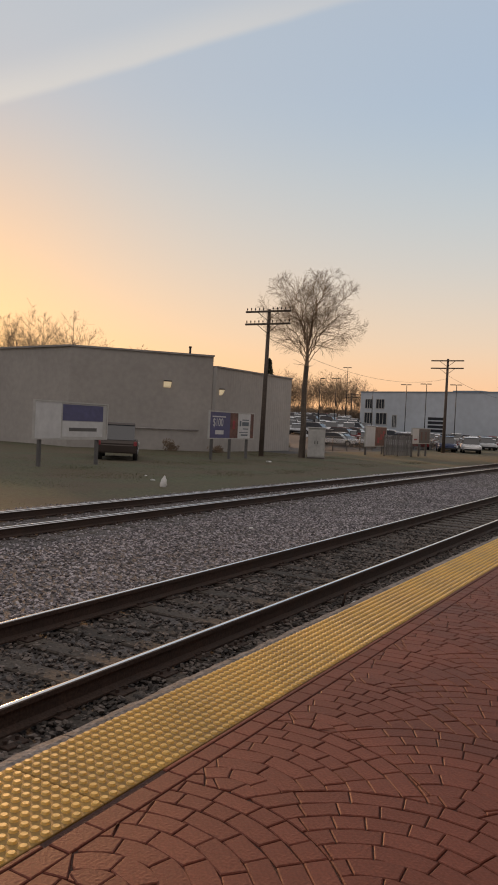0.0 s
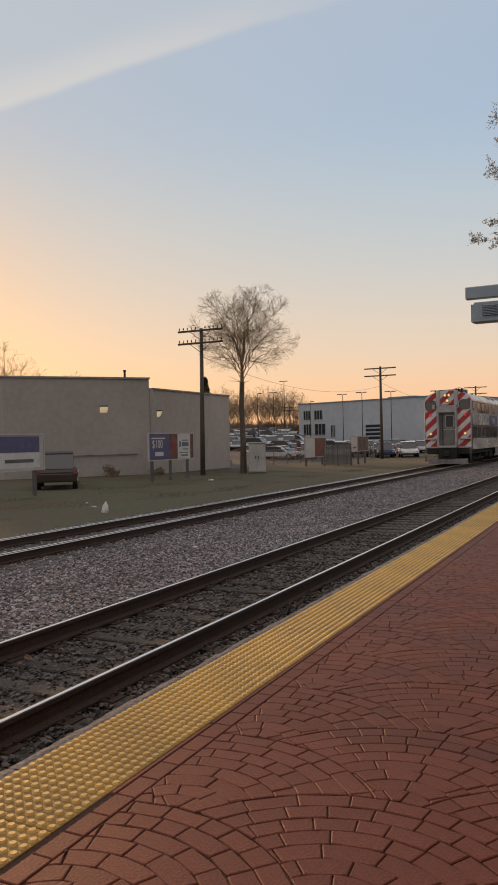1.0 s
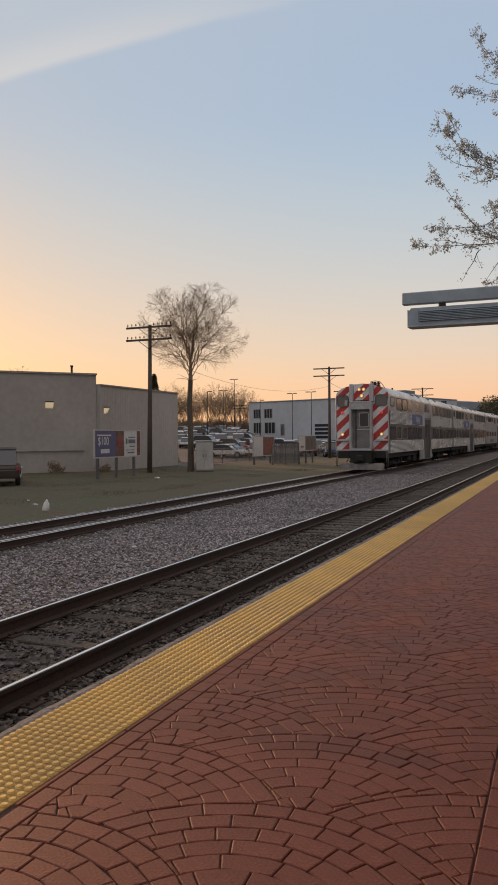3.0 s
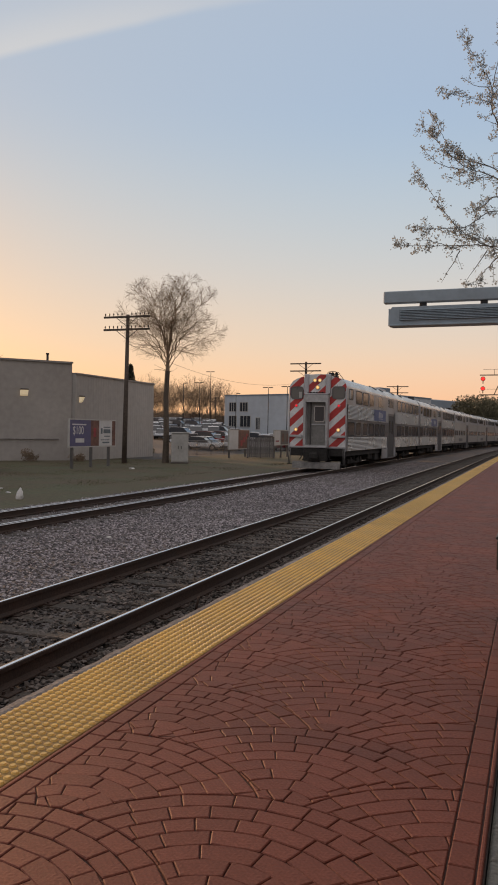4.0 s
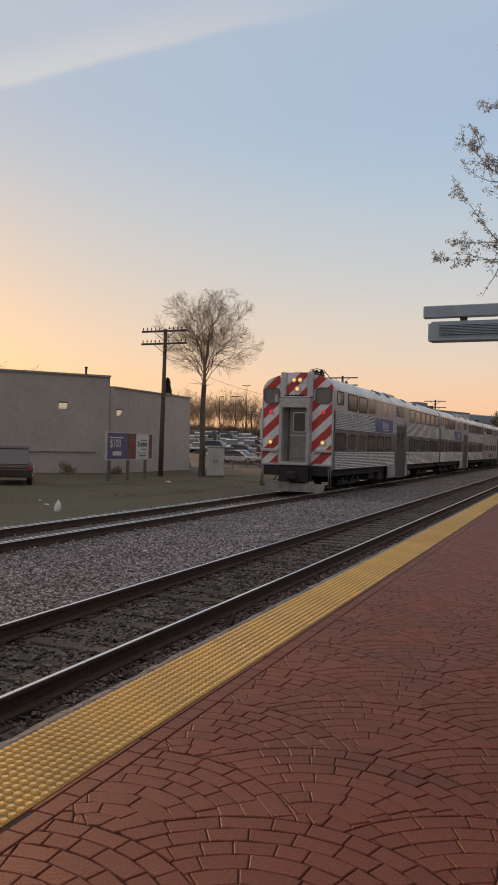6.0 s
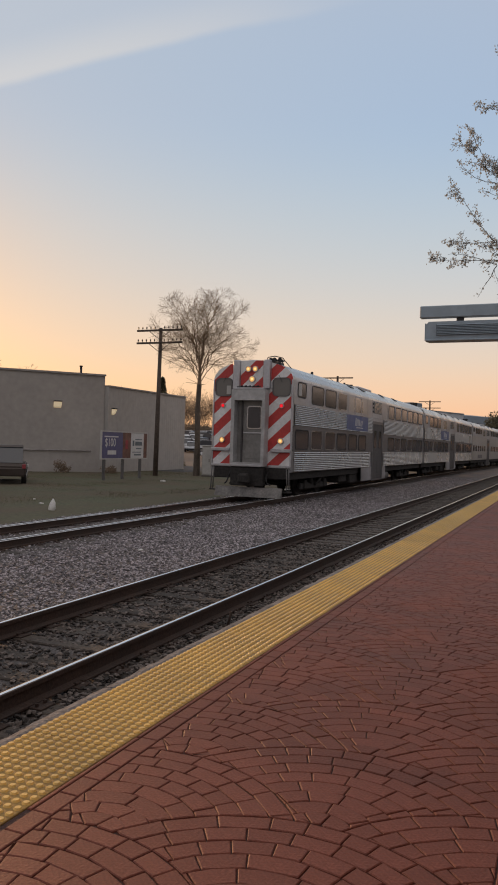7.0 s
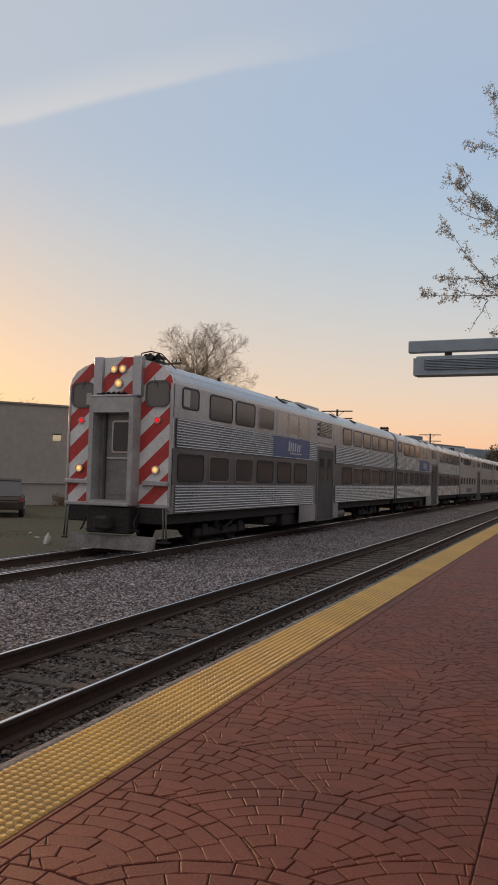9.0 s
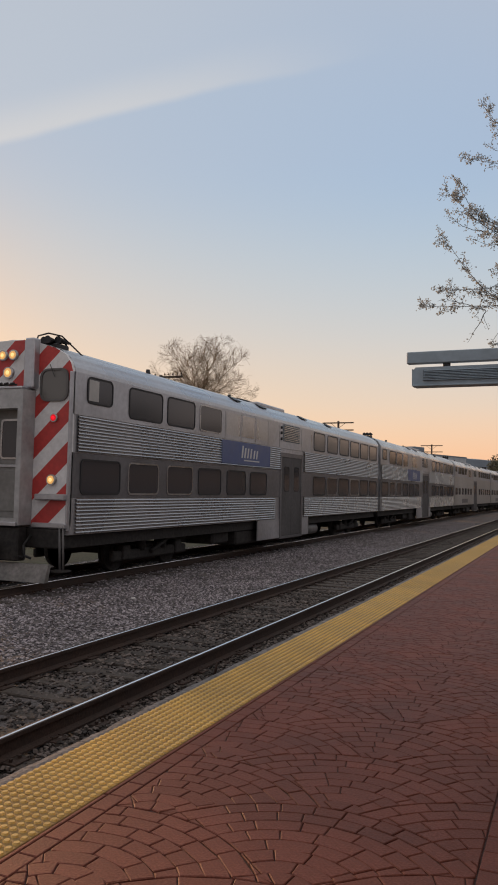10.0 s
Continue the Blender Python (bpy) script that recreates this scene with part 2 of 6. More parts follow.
M_GREYROOF = material("grey-blue metal roof", (0.2, 0.25, 0.3), 0.6, grain=1, vary=0.08, stain=0.15, stain_amt=0.15, bump=0.1)
M_DARKMETAL = material("dark metal", (0.03, 0.03, 0.032), 0.5, 0.4, grain=12, vary=0.2, bump=0.05)
M_PAPER = material("white poster", (0.6, 0.6, 0.6), 0.6, grain=5, vary=0.05, stain_amt=0.1, bump=0)
M_NAVY = material("navy poster", (0.1, 0.1, 0.2), 0.55, grain=5, vary=0.1, stain_amt=0.15, bump=0)
M_BROWN = material("brown poster picture", (0.16, 0.075, 0.06), 0.55, grain=3, vary=0.3, stain=1.5, stain_amt=0.3, bump=0)
M_SIGNRED = material("red poster", (0.34, 0.05, 0.06), 0.55, grain=3, vary=0.2, stain=1.5, stain_amt=0.3, bump=0)
M_CREAM = material("cream cabinet paint", (0.48, 0.47, 0.45), 0.6, grain=6, vary=0.08, stain=1.0, stain_amt=0.15, bump=0.05)
M_BAG = material("white plastic bag", (0.75, 0.74, 0.72), 0.4, grain=20, vary=0.1, bump=0.2)
# leaf and translucent colours hold a grey-blue veil of sky light
M_LEAF = material("young leaves", (0.3, 0.33, 0.34), 0.8, grain=20, vary=0.2, bump=0, island_amt=0.4)
leaf_nodes = M_LEAF.node_tree
leaf_mix, leaf_through = leaf_nodes.nodes.new("ShaderNodeMixShader"), leaf_nodes.nodes.new("ShaderNodeBsdfTranslucent")
leaf_mix.inputs[0].default_value = 0.55
leaf_through.inputs[0].default_value = (0.36, 0.4, 0.42, 1)
leaf_nodes.links.new(leaf_nodes.nodes["Principled BSDF"].outputs[0], leaf_mix.inputs[1])
leaf_nodes.links.new(leaf_through.outputs[0], leaf_mix.inputs[2])
leaf_nodes.links.new(leaf_mix.outputs[0], leaf_nodes.nodes["Material Output"].inputs[0])
M_ENDDOOR = material("end door paint", (0.23, 0.225, 0.215), 0.5, 0.1, grain=10, vary=0.12, stain=1.5, stain_amt=0.3, bump=0.05)
M_CONIFER = material("evergreen needles", (0.075, 0.08, 0.05), 0.9, grain=2, vary=0.3, bump=0, island_amt=0.4)
# foliage lightened towards grey-olive: distance haze put into the colour
M_FARLEAF_HAZED = material("far evergreen", (0.19, 0.175, 0.115), 0.9, grain=2, vary=0.3, bump=0, island_amt=0.4)
L_WARM = glow("warm headlight", (1.0, 0.66, 0.3), 0.9)
L_WARM_RIM = glow("warm lamp reflector", (0.8, 0.46, 0.17), 0.55)
L_DITCH = glow("ditch light", (1.0, 0.64, 0.3), 0.9)
L_RED_RIM = glow("red marker lens", (0.62, 0.008, 0.02), 0.6)
L_RED = glow("red marker light", (1.0, 0.012, 0.03), 1.05)
L_WALL = glow("wall lamp diffuser", (1.0, 0.86, 0.64), 0.24)
L_SIGNAL = glow("red signal", (1.0, 0.03, 0.03), 1.3)

# ---- mesh helpers ----


def mesh_of(bm, name, *mats):
    me = bpy.data.meshes.new(name)
    bm.to_mesh(me)
    bm.free()
    for m in mats:
        me.materials.append(m)
    return me


def part(name, bm, mat, parent=None, label="", at=None):
    """Links a bmesh as one mesh object under a thing or a part."""
    mats = mat if isinstance(mat, (list, tuple)) else [mat]
    ob = new(name, mesh_of(bm, name, *mats))
    if parent:
        ob.parent = parent
    if at is not None:
        ob.matrix_basis = at
    if label:
        ob["label"] = label
    return ob


def shared(name, me, parent, at):
    ob = new(name, me)
    ob.parent = parent
    ob.matrix_basis = at
    return ob


def thing(name, label, category, at=None, group="", kind=""):
    ob = new(name)
    if at is not None:
        ob.matrix_basis = at
    return tagged(ob, label, category, group, kind)


def block(bm, x0, x1, y0, y1, z0, z1, bevel=0.0, mi=0):
    vs = [bm.verts.new(p) for p in ((x0, y0, z0), (x1, y0, z0), (x1, y1, z0), (x0, y1, z0), (x0, y0, z1), (x1, y0, z1), (x1, y1, z1), (x0, y1, z1))]
    fs = [bm.faces.new([vs[i] for i in q]) for q in ((3, 2, 1, 0), (4, 5, 6, 7), (0, 1, 5, 4), (1, 2, 6, 5), (2, 3, 7, 6), (3, 0, 4, 7))]
    for f in fs:
        f.material_index = mi
    if bevel:
        es = {e for f in fs for e in f.edges}
        bmesh.ops.bevel(bm, geom=list(es), offset=bevel, segments=1, affect="EDGES")
    return bm


def box(x0, x1, y0, y1, z0, z1, bevel=0.0):
    return block(bmesh.new(), x0, x1, y0, y1, z0, z1, bevel)


def tube(bm, a, b, r0, r1=None, n=8, cap=True, mi=0):
    """A tapered round bar from a to b."""
    a, b = Vector(a), Vector(b)
    r1 = r0 if r1 is None else r1
    w = (b - a).normalized()
    u = w.orthogonal().normalized()
    v = w.cross(u)
    ra, rb = [], []
    for i in range(n):
        d = u * math.cos(2 * math.pi * i / n) + v * math.sin(2 * math.pi * i / n)
        ra.append(bm.verts.new(a + d * r0))
        rb.append(bm.verts.new(b + d * r1))
    for i in range(n):
        f = bm.faces.new((ra[i], ra[(i + 1) % n], rb[(i + 1) % n], rb[i]))
        f.smooth, f.material_index = n > 6, mi
    if cap:
        bm.faces.new(ra[::-1]).material_index = mi
        bm.faces.new(rb).material_index = mi
    return bm


def prism(bm, outline, axis, lo, hi, mi=0):
    """A straight solid: the outline, given in the two other axes in order, drawn out along axis from lo to hi."""
    def p(u, v, w):
        return {"x": (w, u, v), "y": (u, w, v), "z": (u, v, w)}[axis]
    a = [bm.verts.new(p(u, v, lo)) for u, v in outline]
    b = [bm.verts.new(p(u, v, hi)) for u, v in outline]
    n = len(outline)
    fs = [bm.faces.new((a[i], a[(i + 1) % n], b[(i + 1) % n], b[i])) for i in range(n)]
    fs += [bm.faces.new(a[::-1]), bm.faces.new(b)]
    for f in fs:
        f.material_index = mi
    bmesh.ops.recalc_face_normals(bm, faces=fs)
    return bm


# ---- the line's course: straight, then bending gently to the right ----


def bend(y):
    return 0.0 if y < 55 else (y - 55) ** 2 / (2 * 1750.0)


def ribbon(bm, section, ys, closed=True, mi=0):
    """Sweeps a cross-section of (x, z) along the line's course."""
    rows = [[bm.verts.new((x + bend(y), y, z)) for x, z in section] for y in ys]
    n = len(section)
    for a, b in zip(rows, rows[1:]):
        for i in range(n if closed else n - 1):
            bm.faces.new((a[i], a[(i + 1) % n], b[(i + 1) % n], b[i])).material_index = mi
    if closed:
        bm.faces.new(rows[0])
        bm.faces.new(rows[-1][::-1])
    bmesh.ops.recalc_face_normals(bm, faces=bm.faces[:])
    return bm


YS = [-30, 0, 20, 55] + list(range(65, 330, 12))
RAIL_Z = -0.14
NEAR_A, NEAR_B = -3.90, -5.405      # rail head centres of the near track
FAR_A, FAR_B = -9.73, -11.235       # and of the far track
FAR_C = (FAR_A + FAR_B) / 2
EDGE_X = -3.01                      # outer edge of the yellow strip
GROUND = -0.42

# ---- ground, ballast, tracks, platform ----


def lot_rise(x, y):
    """The car lot climbs gently away from the line."""
    d = math.hypot(x, y)
    az = math.degrees(math.atan2(-x, max(y, 1.0)))
    return 3.2 * min(max((d - 82) / 85, 0), 1) * min(max((-x - 27) / 8, 0), 1) * min(max((az - 20.5) / 2.5, 0.15), 1)


def build_ground():
    bm = bmesh.new()
    xs = [-2500, -900, -400, -200, -140, -110, -90, -75, -65, -55, -48, -42, -38, -34, -30, -26, -22, -18, -15.5, -13.5, 3, 8, 20, 60, 300, 2500]
    ys = [-1500, -300, -60, -20, 0, 10, 20, 30, 40, 50, 60, 70, 80, 90, 100, 110, 120, 130, 145, 160, 180, 220, 300, 600, 2500]
    grid = []
    for y in ys:
        row = []
        for x in xs:
            z = GROUND - 0.1 + lot_rise(x, y)
            if x < -13 and x > -60 and y < 200 and y > -20:
                z += 0.1 + 0.05 * noise.noise((x * 0.3, y * 0.2, 0))
            if x > 8:
                z = GROUND
            row.append(bm.verts.new((x, y, z)))
        grid.append(row)
    for a, b in zip(grid, grid[1:]):
        for i in range(len(xs) - 1):
            f = bm.faces.new((a[i], a[i + 1], b[i + 1], b[i]))
            c = f.calc_center_median()
            if c.x < -27 and c.y > 52 and c.y < 170:
                f.material_index = 1
            f.smooth = True
    tagged(part("ground", bm, [M_GRASS, M_ASPHALT]), "rough spring grass verge and asphalt lot", "ground", kind="structure")


def build_ballast():
    bm = bmesh.new()
    section = [(EDGE_X - 0.02, -1.0), (EDGE_X - 0.02, -0.335), (-3.5, -0.365), (-3.9, -0.36), (-4.65, -0.345), (-5.4, -0.355), (-5.9, -0.33), (-7.4, -0.37), (-9.2, -0.335), (-10.5, -0.32), (-11.9, -0.34), (-13.4, -0.44), (-14.6, -0.62), (-14.6, -1.0)]
    ribbon(bm, section, YS)
    tagged(part("ballast_bed", bm, M_BED), "dark grey crushed stone trackbed", "trackbed", kind="structure")


def bed_height(x):
    pts = [(-14.6, -0.62), (-13.4, -0.44), (-11.9, -0.34), (-10.5, -0.32), (-9.2, -0.335), (-7.4, -0.37), (-5.9, -0.33), (-5.4, -0.355), (-4.65, -0.345), (-3.9, -0.36), (-3.5, -0.365), (-3.0, -0.335)]
    return float(np.interp(x, [p[0] for p in pts], [p[1] for p in pts]))


def scatter(name, spots, size_lo, size_hi, mat, label, category, squash=0.65):
    """Loose broken stones as one mesh: each a jittered eight-faced lump."""
    rng = np.random.default_rng(7)
    n = len(spots)
    base = np.array([(1, 0, 0), (-1, 0, 0), (0, 1, 0), (0, -1, 0), (0, 0, 1), (0, 0, -1), (0.6, 0.6, 0.55), (-0.6, -0.6, 0.55), (0.6, -0.6, 0.5), (-0.6, 0.6, 0.5)])
    faces = np.array([(0, 6, 8), (0, 2, 6), (2, 9, 6), (6, 4, 8), (6, 9, 4), (8, 4, 7), (9, 7, 4), (3, 8, 7), (3, 0, 8), (1, 7, 9), (1, 3, 7), (1, 9, 2), (0, 3, 5), (0, 5, 2), (1, 5, 3), (1, 2, 5)])
    k = len(base)
    v = np.repeat(base[None], n, 0) * rng.uniform(0.65, 1.15, (n, k, 1))
    s = rng.uniform(size_lo, size_hi, (n, 1, 1)) * 0.5 * np.concatenate([rng.uniform(0.8, 1.35, (n, 1, 1)), rng.uniform(0.7, 1.1, (n, 1, 1)), np.full((n, 1, 1), squash)], 2)
    v = v * s
    a, tilt = rng.uniform(0, 6.283, n), rng.uniform(-0.6, 0.6, n)
    ca, sa, ct, st = np.cos(a)[:, None], np.sin(a)[:, None], np.cos(tilt)[:, None], np.sin(tilt)[:, None]
    x, y, z = v[..., 0], v[..., 1], v[..., 2]
    x, z = x * ct - z * st, x * st + z * ct
    x, y = x * ca - y * sa, x * sa + y * ca
    v = np.stack([x, y, z], 2) + np.asarray(spots)[:, None, :]
    f = faces[None] + (np.arange(n) * k)[:, None, None]
    me = bpy.data.meshes.new(name)
    me.from_pydata(v.reshape(-1, 3).tolist(), [], f.reshape(-1, 3).tolist())
    me.materials.append(mat)
    return tagged(new(name, me), label, category, kind="stuff")


def build_stones():
    rng = np.random.default_rng(3)
    spots = []
    def fill(x0, x1, y0, y1, per_m2, lift=0.0):
        n = int((x1 - x0) * (y1 - y0) * per_m2)
        for x, y in zip(rng.uniform(x0, x1, n), rng.uniform(y0, y1, n)):
            spots.append((x + bend(y), y, bed_height(x) + lift + rng.uniform(-0.012, 0.014)))
    # beside the platform, between the rails, between the tracks, beyond
    fill(-3.86, -3.12, -5, 1.5, 300, 0.03)
    fill(-5.36, -3.95, -5, 2.5, 160, 0.012)
    fill(-3.86, -3.12, 1.5, 16, 620, 0.03)
    fill(-3.86, -3.12, 16, 45, 200, 0.03)
    fill(-5.36, -3.95, 2.5, 16, 330, 0.012)
    fill(-5.36, -3.95, 16, 40, 90)
    scatter("oily_stones", spots, 0.03, 0.075, M_STONE_DARK, "dark oily ballast stones of the near track", "ballast")
    spots.clear()
    fill(-9.0, -5.46, -5, 4, 160)
    fill(-9.0, -5.46, 4, 17, 430)
    fill(-9.0, -5.46, 17, 30, 260)
    fill(-9.0, -5.46, 30, 60, 90)
    fill(-9.7, -9.0, 5, 40, 140)
    fill(-11.2, -9.8, 6, 40, 60)
    fill(-13.2, -11.3, 7, 45, 60)
    scatter("ballast_stones", spots, 0.03, 0.068, M_STONE, "loose crushed grey ballast stones between the rails", "ballast")


def rail_section(x):
    z = RAIL_Z
    return [(x - 0.07, z - 0.17), (x + 0.07, z - 0.17), (x + 0.07, z - 0.155), (x + 0.014, z - 0.135), (x + 0.012, z - 0.045), (x + 0.036, z - 0.035), (x + 0.036, z - 0.003),
            (x + 0.03, z - 0.0005), (x - 0.03, z - 0.0005), (x - 0.036, z - 0.003), (x - 0.036, z - 0.035), (x - 0.012, z - 0.045), (x - 0.014, z - 0.135), (x - 0.07, z - 0.155)]


def build_track(a, b, label, wide=0.021, deep=0.006):
    track = thing("railway_track", label, "railway track", kind="structure")
    for x in (a, b):
        rail = part("rail", ribbon(bmesh.new(), rail_section(x), YS), M_RUST, track, "rusty steel rail with a polished head")
        crown = [(x + wide * math.cos(radians(q)), RAIL_Z - deep + (deep + 0.0045) * math.sin(radians(q))) for q in range(0, 181, 18)]
        head = part("rail_head", ribbon(bmesh.new(), crown, YS), M_RAILTOP, rail, "bright worn rail head")
        for f in head.data.polygons:
            f.use_smooth = True
    bm = box(-1.3, 1.3, -0.11, 0.11, -0.16, 0.0, 0.012)
    for v in bm.verts:
        v.co += Vector((noise.noise(v.co * 3), noise.noise(v.co * 4 + Vector((5, 0, 0))), 0)) * 0.012
    me = mesh_of(bm, "tie", M_TIE)
    plates = bmesh.new()
    for s in (-0.7525, 0.7525):
        block(plates, s - 0.17, s + 0.17, -0.09, 0.09, 0, 0.016, 0.004)
        for dx, dy in ((-0.1, -0.05), (0.1, 0.05), (0.1, -0.05)):
            tube(plates, (s + dx, dy, 0.01), (s + dx, dy, 0.04), 0.014, 0.016, 6)
    pm = mesh_of(plates, "tie_plate", M_RUST)
    c, y, i = (a + b) / 2, -7.5, 0
    while y < 110:
        turn = random.uniform(-1.2, 1.2)
        tie = shared("tie", me, track, pose(c + bend(y) + random.uniform(-0.05, 0.05), y, RAIL_Z - 0.185 + random.uniform(-0.01, 0.006), 0, 0, turn))
        if y < 30:
            shared("tie_plate", pm, tie, Matrix.Identity(4))
        y += 0.54 + random.uniform(-0.025, 0.025)


def build_platform():
    slab = ribbon(bmesh.new(), [(EDGE_X - 0.075, -1.0), (EDGE_X - 0.075, -0.045), (EDGE_X - 0.003, -0.04), (EDGE_X - 0.003, -0.03), (-0.13, -0.03), (-0.13, -1.0)], YS)
    tagged(part("platform", slab, M_CONC), "low concrete station platform with a worn edge", "platform", kind="structure")
    # worn coping blocks along the edge, chipped and uneven
    edge_rng = random.Random(31)
    y = -6.0
    while y < 60:
        ln = edge_rng.uniform(1.1, 1.9)
        bm, rows, n = bmesh.new(), [], int(ln / 0.08)
        for i in range(n + 1):
            yy = y + 0.006 + (ln - 0.012) * i / n
            k = noise.noise((yy * 2.3, 0.0, 1.0)) * 0.022 + noise.noise((yy * 9.0, 2.0, 0.0)) * 0.016
            h = noise.noise((yy * 5.0, 7.0, 0.0)) * 0.006
            xo = EDGE_X - 0.105 + k + bend(yy)
            rows.append([bm.verts.new(p) for p in ((xo + 0.01, yy, -0.16), (xo, yy, -0.045 + h), (xo + 0.018, yy, -0.016 + h), (EDGE_X - 0.035 + bend(yy) + k * 0.4, yy, -0.009 + h * 0.6), (EDGE_X - 0.004 + bend(yy), yy, -0.013), (EDGE_X - 0.004 + bend(yy), yy, -0.16))])
        for a, b in zip(rows, rows[1:]):
            for i in range(5):
                bm.faces.new((a[i], a[i + 1], b[i + 1], b[i]))
        bm.faces.new(rows[0]), bm.faces.new(rows[-1][::-1])
        bmesh.ops.recalc_face_normals(bm, faces=bm.faces[:])
        part("coping_block", bm, M_COPE, bpy.data.objects["platform"])
        y += ln
    # red joint bed under the stamped brick
    bed = ribbon(bmesh.new(), [(EDGE_X + 0.612, -0.028), (EDGE_X + 0.612, -0.0095), (-0.135, -0.0095), (-0.135, -0.028)], YS)
    tagged(part("paving_bed", bed, M_JOINT), "dark red joints of the brick paving", "paving", kind="structure")
    walkway = box(-0.125, 9.0, -30, 320, -1.0, -0.05)
    tagged(part("pavement", walkway, M_PAVE), "grey stone walkway along the platform", "pavement", kind="structure")
    # yellow warning strip: panels with rows of domes
    strip = thing("tactile_strip", "yellow warning strip of dome-studded panels", "tactile paving", kind="structure")
    def panel(domes, sides):
        bm = box(0.003, 0.607, 0.003, 1.216, -0.026, -0.004, 0.003)
        if domes:
            for i in range(10):
                for j in range(20):
                    cx, cy = 0.0305 + 0.061 * i, 0.0305 + 0.061 * j
                    lo = [bm.verts.new((cx + 0.0235 * math.cos(q), cy + 0.0235 * math.sin(q), -0.005)) for q in [2 * math.pi * k / sides for k in range(sides)]]
                    hi = [bm.verts.new((cx + 0.0155 * math.cos(q), cy + 0.0155 * math.sin(q), 0.005)) for q in [2 * math.pi * k / sides for k in range(sides)]]
                    for k in range(sides):
                        bm.faces.new((lo[k], lo[(k + 1) % sides], hi[(k + 1) % sides], hi[k])).material_index = 1
                    bm.faces.new(hi).material_index = 1
        return mesh_of(bm, "panel", M_YELLOW_GRIME_SHADE if domes else M_YELLOW, M_YELLOW)
    fine, coarse, plain = panel(True, 9), panel(True, 5), panel(False, 0)
    for k in range(-8, 120):
        y = 2.595 + 1.219 * (k - 1)
        at = pose(EDGE_X + bend(y), y, 0, 0, 0, -math.degrees((bend(y + 1.2) - bend(y)) / 1.2))
        shared("panel", fine if y < 14 else coarse if y < 75 else plain, strip, at)


def clip(poly, p, n):
    """Keeps the part of a convex outline on the side of p that n points to."""
    out = []
    for i, a in enumerate(poly):
        b = poly[(i + 1) % len(poly)]
        da, db = (a - p).dot(n), (b - p).dot(n)
        if da >= 0:
            out.append(a)
        if da * db < 0:
            out.append(a + (b - a) * (da / (da - db)))
    return out


def brick_prism(poly, top, verts, faces, inset=0.0024):
    """Adds one brick with a worn, chamfered edge."""
    c = sum(poly, Vector((0, 0))) / len(poly)
    n, k = len(poly), len(verts)
    if sum(p.cross(poly[(i + 1) % n]) for i, p in enumerate(poly)) < 0:
        poly = poly[::-1]
    shift = []
    for i, p in enumerate(poly):
        a, b = (p - poly[i - 1]).normalized(), (poly[(i + 1) % n] - p).normalized()
        na, nb = Vector((-a.y, a.x)), Vector((-b.y, b.x))
        s = (na + nb) / max(1 + na.dot(nb), 0.6)
        shift.append(s)
    def ring(d, z):
        for p, s in zip(poly, shift):
            q = p + s * min(d, 0.45 * (c - p).length)
            verts.append((q.x, q.y, z))
    ring(inset, -0.014), ring(inset + 0.0008, top - 0.004), ring(inset + 0.0055, top)
    for r in (0, 1):
        for i in range(n):
            j = (i + 1) % n
            faces.append((k + r * n + i, k + r * n + j, k + (r + 1) * n + j, k + (r + 1) * n + i))
    faces.append(tuple(k + 2 * n + i for i in range(n)))


